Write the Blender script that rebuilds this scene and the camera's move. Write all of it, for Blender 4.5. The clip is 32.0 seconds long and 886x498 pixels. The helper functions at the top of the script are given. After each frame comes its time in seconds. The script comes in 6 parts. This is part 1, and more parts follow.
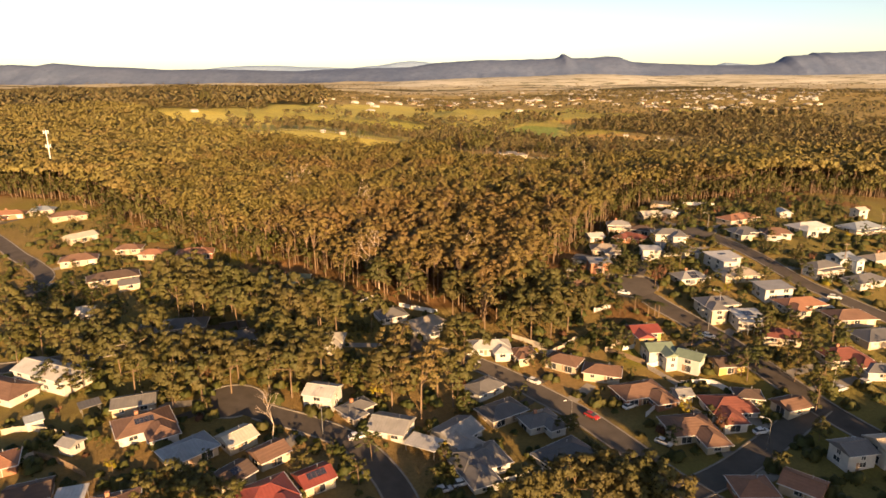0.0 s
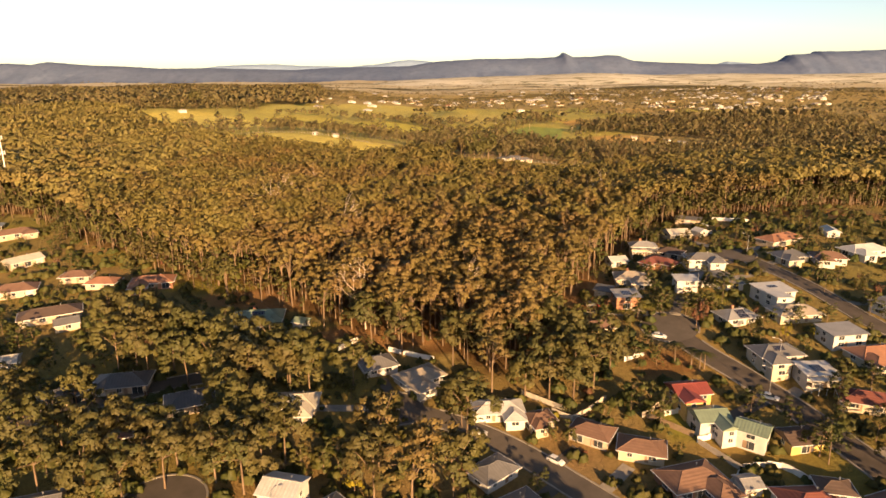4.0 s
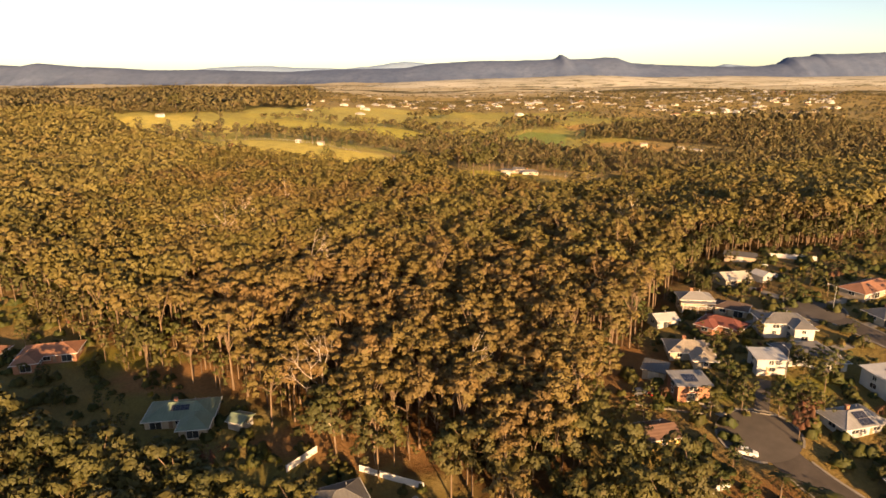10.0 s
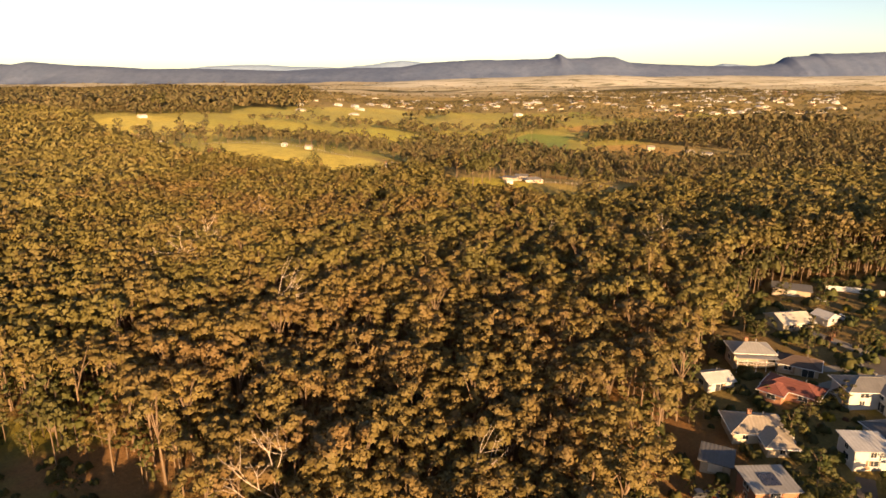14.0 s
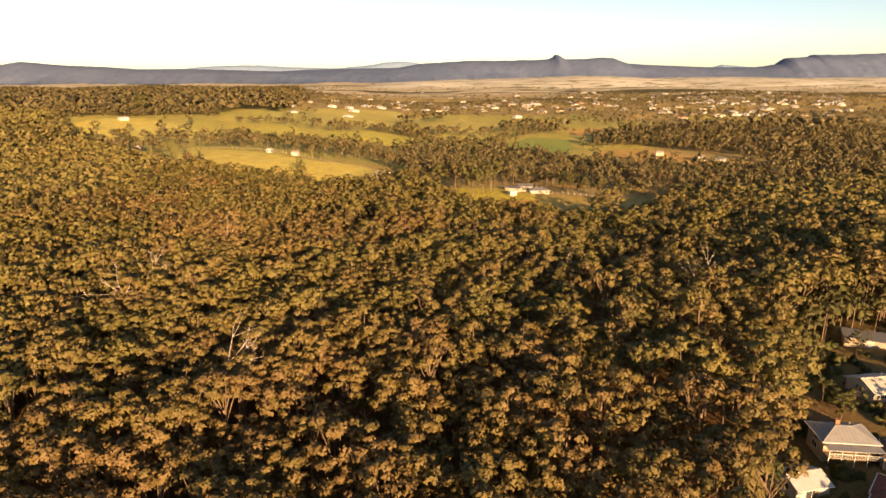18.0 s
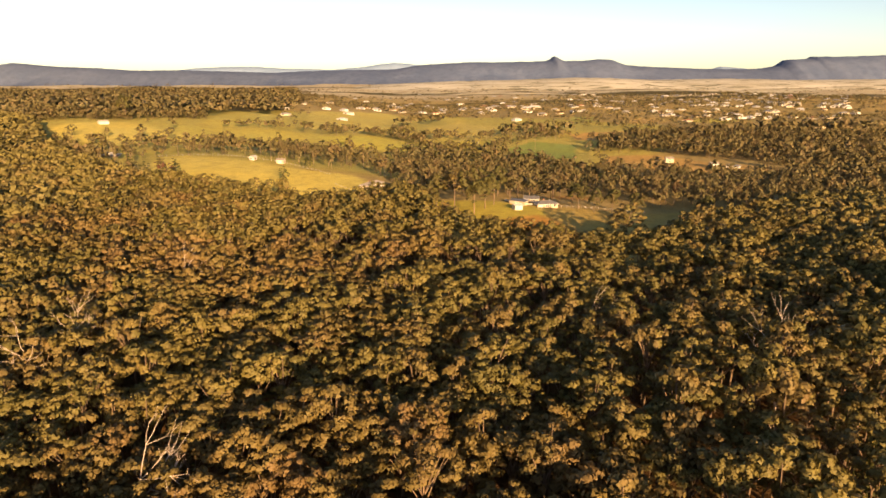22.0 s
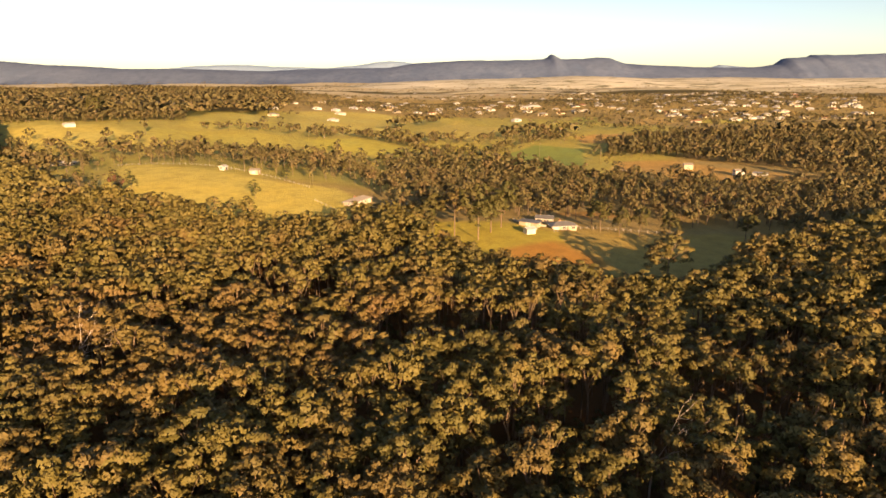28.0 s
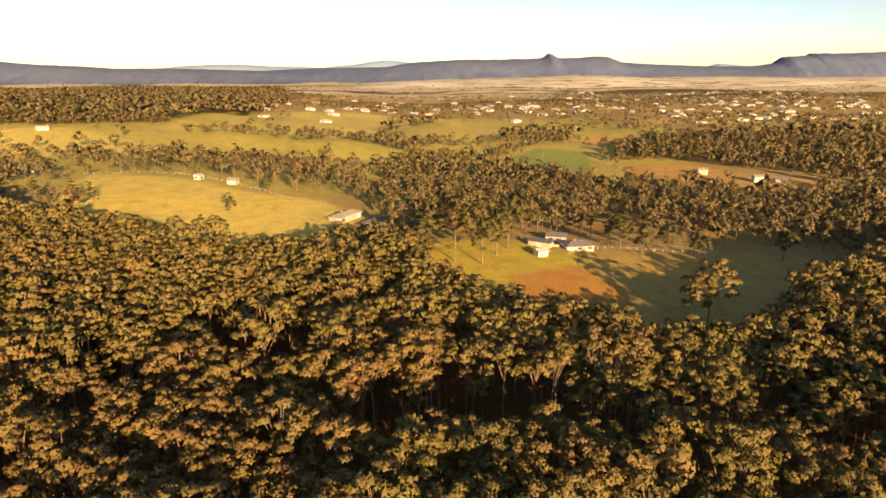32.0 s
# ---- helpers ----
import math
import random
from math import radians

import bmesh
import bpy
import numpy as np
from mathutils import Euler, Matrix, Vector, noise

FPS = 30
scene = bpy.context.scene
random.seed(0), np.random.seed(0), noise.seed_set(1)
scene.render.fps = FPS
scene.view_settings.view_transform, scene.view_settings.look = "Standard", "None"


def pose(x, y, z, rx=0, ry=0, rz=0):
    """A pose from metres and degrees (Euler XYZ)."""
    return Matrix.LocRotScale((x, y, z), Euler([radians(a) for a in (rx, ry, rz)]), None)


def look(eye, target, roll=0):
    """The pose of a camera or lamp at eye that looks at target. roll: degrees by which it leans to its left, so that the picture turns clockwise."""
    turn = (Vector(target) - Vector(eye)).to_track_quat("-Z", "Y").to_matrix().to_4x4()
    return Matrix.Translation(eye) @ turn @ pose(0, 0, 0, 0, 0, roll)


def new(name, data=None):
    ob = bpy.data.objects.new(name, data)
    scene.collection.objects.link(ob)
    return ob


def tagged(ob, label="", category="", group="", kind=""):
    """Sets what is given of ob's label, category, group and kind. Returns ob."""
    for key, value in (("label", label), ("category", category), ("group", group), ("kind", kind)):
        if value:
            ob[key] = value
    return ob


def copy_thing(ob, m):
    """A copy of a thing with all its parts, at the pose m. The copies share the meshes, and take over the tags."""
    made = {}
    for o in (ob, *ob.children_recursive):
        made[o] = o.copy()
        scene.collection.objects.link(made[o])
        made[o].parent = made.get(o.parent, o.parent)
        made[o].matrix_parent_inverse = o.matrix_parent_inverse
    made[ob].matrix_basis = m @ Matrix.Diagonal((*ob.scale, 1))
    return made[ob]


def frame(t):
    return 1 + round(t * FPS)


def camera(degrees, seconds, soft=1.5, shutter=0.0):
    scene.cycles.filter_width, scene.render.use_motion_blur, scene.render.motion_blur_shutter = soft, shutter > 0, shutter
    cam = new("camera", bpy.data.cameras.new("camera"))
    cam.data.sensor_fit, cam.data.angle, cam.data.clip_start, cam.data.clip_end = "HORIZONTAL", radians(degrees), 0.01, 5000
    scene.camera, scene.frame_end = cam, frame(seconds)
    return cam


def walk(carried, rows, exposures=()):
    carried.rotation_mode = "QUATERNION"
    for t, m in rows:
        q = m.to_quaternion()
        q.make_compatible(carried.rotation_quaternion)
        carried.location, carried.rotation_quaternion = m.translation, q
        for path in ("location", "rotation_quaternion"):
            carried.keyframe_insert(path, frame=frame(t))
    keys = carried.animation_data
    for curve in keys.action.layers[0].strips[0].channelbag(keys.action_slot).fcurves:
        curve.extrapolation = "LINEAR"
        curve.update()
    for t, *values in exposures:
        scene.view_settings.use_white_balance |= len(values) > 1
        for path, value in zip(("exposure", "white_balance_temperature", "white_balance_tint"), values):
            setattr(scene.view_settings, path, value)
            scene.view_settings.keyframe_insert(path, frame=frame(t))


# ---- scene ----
# ---- camera and its flight: level, straight, 10 m/s, gimbal tilted down ----
# seconds, yaw to the left, pitch, roll
PATH = [(0, 0.62, -15.63, -0.39), (1, 0.62, -15.66, -0.39), (2, 0.61, -15.69, -0.39), (3, 0.59, -15.72, -0.39), (6, 0.45, -15.72, -0.36),
        (7, 0.39, -15.70, -0.34), (8, 0.32, -15.64, -0.33), (9, 0.25, -15.58, -0.31), (10, 0.18, -15.54, -0.29), (11, 0.10, -15.53, -0.27),
        (12, 0.02, -15.55, -0.25), (13, -0.06, -15.59, -0.23), (14, -0.14, -15.61, -0.21), (17, -0.37, -15.57, -0.15), (18, -0.44, -15.54, -0.13),
        (19, -0.51, -15.50, -0.11), (20, -0.58, -15.46, -0.10), (21, -0.65, -15.43, -0.09), (22, -0.71, -15.40, -0.08), (23, -0.77, -15.39, -0.07),
        (24, -0.84, -15.43, -0.06), (25, -0.90, -15.45, -0.06), (28, -1.08, -15.53, -0.08), (29, -1.15, -15.54, -0.10), (30, -1.22, -15.55, -0.12),
        (31, -1.30, -15.58, -0.14), (32, -1.38, -15.58, -0.17)]
cam = camera(71.0, 32.0, soft=1.6)


def flight_pose(t, yaw, pitch, roll):
    a, p = radians(yaw), radians(pitch)
    eye = Vector((0.0, 10.0 * t, 90.0))
    return look(eye, eye + Vector((-math.sin(a) * math.cos(p), math.cos(a) * math.cos(p), math.sin(p))), roll)


walk(cam, [(row[0], flight_pose(*row)) for row in PATH], exposures=[(0, 1.55, 7400, 16), (32, 1.55, 7400, 16)])

# ---- late sun behind the right shoulder, clear pale sky ----
SUN_ELEVATION, SUN_EAST = 12.5, 21.0
sun_way = Vector((math.sin(radians(SUN_EAST)), -math.cos(radians(SUN_EAST)), math.tan(radians(SUN_ELEVATION)))).normalized()
sun = new("sun", bpy.data.lights.new("sun", "SUN"))
sun.data.energy, sun.data.angle, sun.data.color = 5.0, radians(0.6), (1.0, 0.66, 0.34)
sun.matrix_world = look(sun_way * 500, (0, 0, 0))
world = bpy.data.worlds.new("sky")
scene.world = world
world.use_nodes = True
sky = world.node_tree.nodes.new("ShaderNodeTexSky")
sky.sky_type, sky.sun_disc = "NISHITA", False
sky.sun_elevation, sky.sun_rotation = radians(SUN_ELEVATION), radians(180 - SUN_EAST)
sky.air_density, sky.dust_density, sky.ozone_density, sky.altitude = 0.7, 0.6, 0.5, 60
background = world.node_tree.nodes["Background"]
background.inputs["Strength"].default_value = 0.067
world.node_tree.links.new(sky.outputs["Color"], background.inputs["Color"])

# ---- materials ----
class Graph:
    """A short way to write a node material."""

    def __init__(self, name, rough=0.8, metal=0.0, spec=0.3):
        self.mat = bpy.data.materials.new(name)
        self.mat.use_nodes = True
        self.tree = self.mat.node_tree
        self.out = self.tree.nodes["Material Output"]
        self.bsdf = self.tree.nodes["Principled BSDF"]
        self.bsdf.inputs["Roughness"].default_value = rough
        self.bsdf.inputs["Metallic"].default_value = metal
        self.bsdf.inputs["Specular IOR Level"].default_value = spec

    def node(self, kind, **inputs):
        n = self.tree.nodes.new(kind)
        for key, value in inputs.items():
            self.put(value, n.inputs[key.replace("_", " ")])
        return n

    def put(self, value, socket):
        if isinstance(value, bpy.types.NodeSocket):
            self.tree.links.new(value, socket)
        else:
            socket.default_value = (*value, 1) if isinstance(value, tuple) and len(value) == 3 and socket.type == "RGBA" else value

    def place(self, local=False):
        return self.node("ShaderNodeTexCoord").outputs["Object"] if local else self.node("ShaderNodeNewGeometry").outputs["Position"]

    def noise(self, scale, detail=3.0, rough=0.55, vector=None, local=False):
        return self.node("ShaderNodeTexNoise", Vector=vector or self.place(local), Scale=scale, Detail=detail, Roughness=rough).outputs["Fac"]

    def ramp(self, fac, low, high, a=0.0, b=1.0):
        n = self.node("ShaderNodeMapRange", Value=fac)
        for key, value in zip(("From Min", "From Max", "To Min", "To Max"), (low, high, a, b)):
            n.inputs[key].default_value = value
        return n.outputs["Result"]

    def mix(self, fac, a, b, how="MIX"):
        n = self.tree.nodes.new("ShaderNodeMix")
        n.data_type, n.blend_type = "RGBA", how
        for value, socket in ((fac, n.inputs[0]), (a, n.inputs[6]), (b, n.inputs[7])):
            self.put(value, socket)
        return n.outputs[2]

    def math(self, how, a, b=0.0):
        n = self.tree.nodes.new("ShaderNodeMath")
        n.operation = how
        self.put(a, n.inputs[0])
        self.put(b, n.inputs[1])
        return n.outputs[0]

    def done(self, color, bump=None, strength=0.3, distance=0.05):
        self.put(color, self.bsdf.inputs["Base Color"])
        if bump is not None:
            n = self.node("ShaderNodeBump", Height=bump, Strength=strength, Distance=distance)
            self.put(n.outputs["Normal"], self.bsdf.inputs["Normal"])
        return self.mat


def worn(name, color, rough=0.75, metal=0.0, scale=0.6, amount=0.25, spec=0.3, fine=9.0):
    """Paint, render or metal with blotches, fine grain and a tint of its own for each object."""
    g = Graph(name, rough, metal, spec)
    dark = tuple(c * (1 - amount) for c in color)
    light = tuple(min(1.0, c * (1 + 0.35 * amount)) for c in color)
    blotch = g.ramp(g.noise(scale, 4.0), 0.3, 0.7)
    c = g.mix(blotch, dark, light)
    c = g.mix(g.ramp(g.noise(fine, 2.0), 0.35, 0.75, 0.0, 0.35), c, dark)
    each = g.node("ShaderNodeObjectInfo").outputs["Random"]
    c = g.mix(g.ramp(each, 0, 1, 0.0, 0.3 * amount + 0.05), c, (0.25, 0.22, 0.18))
    return g.done(c, g.noise(fine * 2, 2.0), 0.15, 0.02)


def ribbed(name, color, pitch, rough=0.5, metal=0.0, amount=0.2, spec=0.4, across=True):
    """Roof cover: sheet ribs down the slope or tile courses, in the roof's own axes, with stains."""
    g = Graph(name, rough, metal, spec)
    axes = g.node("ShaderNodeSeparateXYZ", Vector=g.place(True))
    wave = g.math("SINE", g.math("MULTIPLY", axes.outputs["X" if across else "Z"], 6.2832 / pitch))
    dark = tuple(c * (1 - amount) for c in color)
    c = g.mix(g.ramp(g.noise(0.45, 5.0, 0.65), 0.3, 0.72), dark, color)
    c = g.mix(g.ramp(wave, 0.4, 1.0, 0.0, 0.35), c, dark)
    c = g.mix(g.ramp(g.noise(6.0, 3.0), 0.45, 0.8, 0.0, 0.5), c, tuple(0.6 * x + 0.03 for x in dark))
    return g.done(c, wave, 0.35, 0.04)


def leafy(name, green, olive, rust, rust_share=0.5, wildness=1.0):
    g = Graph(name, 0.62, 0.0, 0.25)
    geo = g.node("ShaderNodeNewGeometry")
    by_clump = g.noise(0.5, 2.0, 0.5)
    cell = g.node("ShaderNodeTexVoronoi", Vector=geo.outputs["Position"], Scale=0.105, Randomness=1.0)
    hue = g.node("ShaderNodeSeparateColor", Color=cell.outputs["Color"])
    c = g.mix(g.ramp(hue.outputs["Red"], 0.1, 0.9), green, olive)
    c = g.mix(g.ramp(hue.outputs["Green"], 0.55, 0.95, 0.0, 0.9 * rust_share + 0.2), c, rust)
    c = g.mix(g.ramp(by_clump, 0.5, 0.75, 0.0, 0.6 * rust_share), c, rust)
    c = g.mix(g.ramp(hue.outputs["Blue"], 0.0, 1.0, 0.0, 0.35), c, tuple(0.55 * x for x in green))
    c = g.mix(g.ramp(geo.outputs["Random Per Island"], 0, 1, 0.0, 0.28), c, tuple(0.5 * x for x in green))
    fleck = g.noise(3.2, 4.0, 0.75)
    c = g.mix(g.ramp(fleck, 0.48, 0.72, 0.0, 0.6), c, tuple(0.4 * x for x in green))
    c = g.mix(g.ramp(fleck, 0.45, 0.25, 0.0, 0.4), c, tuple(1.35 * x for x in olive))
    aim = g.node("ShaderNodeAttribute")
    aim.attribute_name = "outward"
    turn = g.node("ShaderNodeVectorTransform", Vector=aim.outputs["Vector"])
    turn.vector_type, turn.convert_from, turn.convert_to = "NORMAL", "OBJECT", "WORLD"
    wild = g.node("ShaderNodeTexNoise", Vector=g.place(), Scale=4.0, Detail=3.0, Roughness=0.75)
    shake, ruffled, unit = (g.tree.nodes.new("ShaderNodeVectorMath") for _ in range(3))
    shake.operation, ruffled.operation, unit.operation = "SUBTRACT", "MULTIPLY_ADD", "NORMALIZE"
    g.put(wild.outputs["Color"], shake.inputs[0])
    shake.inputs[1].default_value = (0.5, 0.5, 0.5)
    g.put(shake.outputs[0], ruffled.inputs[0])
    ruffled.inputs[1].default_value = (wildness, wildness, 0.75 * wildness)
    g.put(turn.outputs["Vector"], ruffled.inputs[2])
    g.put(ruffled.outputs[0], unit.inputs[0])
    g.put(unit.outputs[0], g.bsdf.inputs["Normal"])
    mat = g.done(c)
    thin = g.node("ShaderNodeBsdfTranslucent", Color=g.mix(0.5, c, olive))
    both = g.node("ShaderNodeMixShader", Fac=0.25)
    g.tree.links.new(g.bsdf.outputs[0], both.inputs[1])
    g.tree.links.new(thin.outputs[0], both.inputs[2])
    g.tree.links.new(both.outputs[0], g.out.inputs["Surface"])
    return mat


leaf_gum = leafy("gum_leaves", (0.148, 0.13, 0.038), (0.218, 0.176, 0.05), (0.21, 0.13, 0.056), 0.5)
leaf_brown = leafy("bronze_leaves", (0.165, 0.128, 0.04), (0.225, 0.163, 0.052), (0.22, 0.13, 0.058), 0.6)
leaf_green = leafy("garden_leaves", (0.06, 0.075, 0.018), (0.105, 0.1, 0.024), (0.12, 0.085, 0.026), 0.35)
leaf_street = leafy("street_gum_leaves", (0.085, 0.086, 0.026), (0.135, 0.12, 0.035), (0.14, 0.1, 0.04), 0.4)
leaf_gold = leafy("yellow_leaves", (0.22, 0.19, 0.02), (0.35, 0.27, 0.02), (0.3, 0.2, 0.03), 0.4)
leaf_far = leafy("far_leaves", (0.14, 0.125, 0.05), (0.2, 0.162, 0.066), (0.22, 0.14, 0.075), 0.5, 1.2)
# gum_leaves lightened for the far bush: front light and haze in the colour
leaf_gum_lightened = leafy("lightened_gum_leaves", (0.18, 0.155, 0.048), (0.24, 0.2, 0.062), (0.235, 0.155, 0.068), 0.4, 1.0)
leaf_red = leafy("russet_leaves", (0.12, 0.055, 0.028), (0.16, 0.08, 0.04), (0.2, 0.08, 0.045), 0.6)


def bark_material(name, pale, dark):
    g = Graph(name, 0.85)
    streak = g.node("ShaderNodeMapping", Vector=g.place())
    streak.inputs["Scale"].default_value = (3.0, 3.0, 0.35)
    c = g.mix(g.ramp(g.noise(1.0, 4.0, 0.6, streak.outputs[0]), 0.35, 0.7), pale, dark)
    return g.done(c, g.noise(4.0, 3.0), 0.4, 0.05)


bark = bark_material("gum_bark", (0.22, 0.155, 0.1), (0.1, 0.066, 0.043))
bark_white = bark_material("bleached_wood", (0.55, 0.46, 0.38), (0.34, 0.26, 0.2))


def land_material():
    """Soil and grass: the kind of land comes from the sheet's own attribute, the grain from noise."""
    g = Graph("land", 0.95, 0.0, 0.1)
    base = g.node("ShaderNodeAttribute")
    base.attribute_name = "land"
    c = base.outputs["Color"]
    c = g.mix(g.ramp(g.noise(0.02, 5.0, 0.6), 0.3, 0.72, 0.0, 0.5), c, (0.62, 0.5, 0.28), "OVERLAY")
    c = g.mix(g.ramp(g.noise(0.12, 5.0, 0.65), 0.42, 0.75, 0.0, 0.4), c, (0.12, 0.085, 0.03))
    c = g.mix(g.ramp(g.noise(1.3, 4.0, 0.6), 0.4, 0.8, 0.0, 0.4), c, (0.055, 0.05, 0.02))
    return g.done(c, g.noise(1.1, 5.0, 0.75), 1.0, 0.8)


land = land_material()
asphalt = worn("asphalt", (0.085, 0.07, 0.058), 0.9, scale=0.25, amount=0.35, fine=3.0)
concrete = worn("concrete", (0.27, 0.24, 0.2), 0.9, scale=0.5, amount=0.3)

# ---- land ----
# rises and hollows: x, y, spread, height
HILLS = [(-45, 150, 60, 3.7), (-110, 160, 70, 0.7), (30, 150, 70, -8.6), (110, 200, 60, 3.2),
         (65, 235, 50, 4.5), (150, 280, 90, 8.7), (100, 310, 70, 3.1), (-70, 235, 70, -0.9),
         (-110, 280, 90, 5.2), (-250, 390, 140, 16.0), (0, 370, 90, 4.2), (-60, 470, 110, 0.5),
         (50, 565, 90, 8.9), (-70, 650, 120, 8.8), (-170, 720, 140, 16.8), (0, 810, 140, -8.0),
         (160, 560, 90, -1.4), (250, 880, 260, -3.1), (-420, 1000, 280, 20.2), (-800, 1500, 600, 30.4),
         (1000, 2100, 600, 18.7), (150, 1020, 200, 7.6), (-1000, 2600, 700, 17.0), (200, 370, 100, 11.5), (40, 178, 42, 1.9)]


def soft_step(v, a, b):
    s = np.clip((np.asarray(v, float) - a) / (b - a), 0, 1)
    return s * s * (3 - 2 * s)


def waves(x, y, seed):
    """Cheap smooth noise of about -1 to 1, for edges that wander."""
    r = np.random.RandomState(seed)
    out = 0
    for k in range(5):
        a, p, f = r.uniform(0, 6.28), r.uniform(0, 6.28), 0.6 * 1.7**k
        out = out + np.sin(f * (x * math.cos(a) + y * math.sin(a)) + p) / (1 + 0.6 * k)
    return out / 2.2


def ground_z(x, y):
    x, y = np.asarray(x, float), np.asarray(y, float)
    z = np.full(np.broadcast(x, y).shape, 6.0)
    for cx, cy, spread, height in HILLS:
        z = z + height * np.exp(-((x - cx) ** 2 + (y - cy) ** 2) / spread**2)
    z = z + 7 * waves(x / 75, y / 95, 23) * soft_step(y, 760, 980)
    return z + 50 * np.clip((y - 1900) / 2400, 0, 1) ** 1.5


def gz(x, y):
    return float(ground_z(x, y))


# where the bush begins behind the gardens, and where it ends at the paddocks
EDGE_X = [-700, -270, -205, -162, -132, -109, -90, -64, -53, -33, -16, -4, 14, 24, 34, 41, 60, 84, 98, 125, 160, 200, 250, 300, 700]
EDGE_NEAR = [420, 366, 345, 312, 293, 276, 263, 251, 244, 231, 219, 216, 205, 212, 228, 247, 274, 314, 337, 350, 352, 378, 392, 398, 420]
FAR_X = [-900, -600, -450, -330, -240, -180, -145, -117, -87, -53, -36, -21, -8, 2, 15, 26, 36, 56, 80, 95, 122, 148, 197, 250, 300, 700]
EDGE_FAR = [1100, 1000, 930, 745, 645, 590, 575, 562, 552, 540, 546, 562, 556, 514, 508, 497, 485, 474, 466, 476, 512, 530, 563, 588, 600, 600]


def in_bush(x, y):
    w = 3 * waves(x / 14, y / 14, 3)
    return (y > np.interp(x, EDGE_X, EDGE_NEAR) + w) & (y < np.interp(x, FAR_X, EDGE_FAR) + w)


def blob(x, y, cx, cy, rx, ry, turn=0.0, rag=0.18, seed=1):
    """About 1 inside a ragged ellipse, 0 outside."""
    c, s = math.cos(radians(turn)), math.sin(radians(turn))
    u, v = ((x - cx) * c + (y - cy) * s) / rx, (-(x - cx) * s + (y - cy) * c) / ry
    d = np.sqrt(u * u + v * v) + rag * waves(x / (0.22 * (rx + ry)), y / (0.22 * (rx + ry)), seed)
    return 1 - soft_step(d, 0.93, 1.05)


def inside(x, y, outline, soft=3.0, rag=4.0, seed=1):
    """About 1 inside an outline of corners, 0 outside, with a wandering edge."""
    pts = np.array(outline, float)
    near, odd = np.full(x.shape, 1e9), np.zeros(x.shape, bool)
    for (ax, ay), (bx, by) in zip(pts, np.roll(pts, -1, 0)):
        ex, ey = bx - ax, by - ay
        k = np.clip(((x - ax) * ex + (y - ay) * ey) / (ex * ex + ey * ey), 0, 1)
        near = np.minimum(near, np.hypot(x - ax - k * ex, y - ay - k * ey))
        cross = (ay > y) != (by > y)
        odd ^= cross & (x < ax + (y - ay) * ex / (ey if ey else 1e-9))
    d = np.where(odd, near, -near) + rag * waves(x / 26, y / 26, seed)
    return soft_step(d, -soft, soft)


# open ground among the woods: an outline and the colour of its grass
YELLOW, GREEN, ORANGE, TAN, RED_SOIL = (0.6, 0.51, 0.14), (0.24, 0.31, 0.09), (0.5, 0.33, 0.12), (0.6, 0.56, 0.43), (0.3, 0.17, 0.08)
OLIVE_GRASS, RUSTY = (0.46, 0.42, 0.11), (0.4, 0.24, 0.08)
FIELDS = []


def field(color, *outline, soft=3.0, rag=4.0):
    FIELDS.append((outline, color, soft, rag, 30 + len(FIELDS)))


field(YELLOW, (-215, 690), (-222, 734), (-162, 713), (-130, 690), (-92, 672), (-58, 668), (-44, 648), (-32, 618), (-28, 595), (-45, 560), (-80, 545), (-130, 575), (-190, 620))
field(YELLOW, (-445, 946), (-380, 1005), (-337, 969), (-299, 941), (-240, 894), (-258, 838), (-327, 850), (-400, 885))
field(OLIVE_GRASS, (-336, 990), (-275, 1006), (-193, 1015), (-150, 1029), (-130, 950), (-204, 900), (-261, 900))
field((0.5, 0.45, 0.12), (-300, 1045), (-350, 1238), (-365, 1526), (-256, 1240), (-198, 1125), (-206, 1036), (-260, 1030), soft=8, rag=9)
field((0.5, 0.44, 0.13), (-262, 1560), (-182, 1640), (-87, 1610), (-14, 1380), (-71, 1145), (-133, 1085), (-192, 1146), soft=8, rag=9)
field((0.52, 0.44, 0.13), (-16, 1215), (47, 1530), (101, 1293), (116, 1188), (55, 1060), (2, 1100), soft=8, rag=8)
field((0.5, 0.46, 0.1), (-150, 1010), (-80, 1080), (-8, 996), (-30, 930), (-113, 945))
field((0.5, 0.44, 0.1), (10, 985), (40, 1045), (80, 1040), (48, 975))
field(GREEN, (72, 950), (126, 1040), (176, 996), (150, 876), (103, 872), rag=2)
field(ORANGE, (165, 850), (196, 917), (247, 912), (284, 850), (318, 832), (345, 770), (270, 758), (220, 792), (172, 824))
field(ORANGE, (192, 1131), (282, 1156), (262, 1076), (190, 1066))
field((0.44, 0.34, 0.11), (-10, 500), (-5, 590), (36, 593), (69, 582), (111, 590), (160, 606), (200, 590), (250, 570), (220, 520), (120, 480), (60, 465))
field((0.46, 0.4, 0.08), (-8, 530), (-4, 590), (36, 592), (62, 575), (58, 548), (30, 535))
field((0.45, 0.25, 0.07), (30, 500), (28, 545), (58, 556), (74, 530), (60, 500))
field(RUSTY, (78, 640), (100, 660), (112, 650), (92, 632))
field((0.3, 0.24, 0.08), (520, 960), (600, 1000), (640, 960), (560, 920))
field((0.42, 0.37, 0.11), (-480, 905), (-420, 915), (-430, 880), (-500, 870))
field(OLIVE_GRASS, (-290, 765), (-230, 790), (-215, 752), (-300, 742), rag=2)
field(OLIVE_GRASS, (480, 1400), (560, 1480), (600, 1400), (520, 1360))
field((0.5, 0.36, 0.14), (330, 1360), (420, 1520), (470, 1440), (400, 1340))
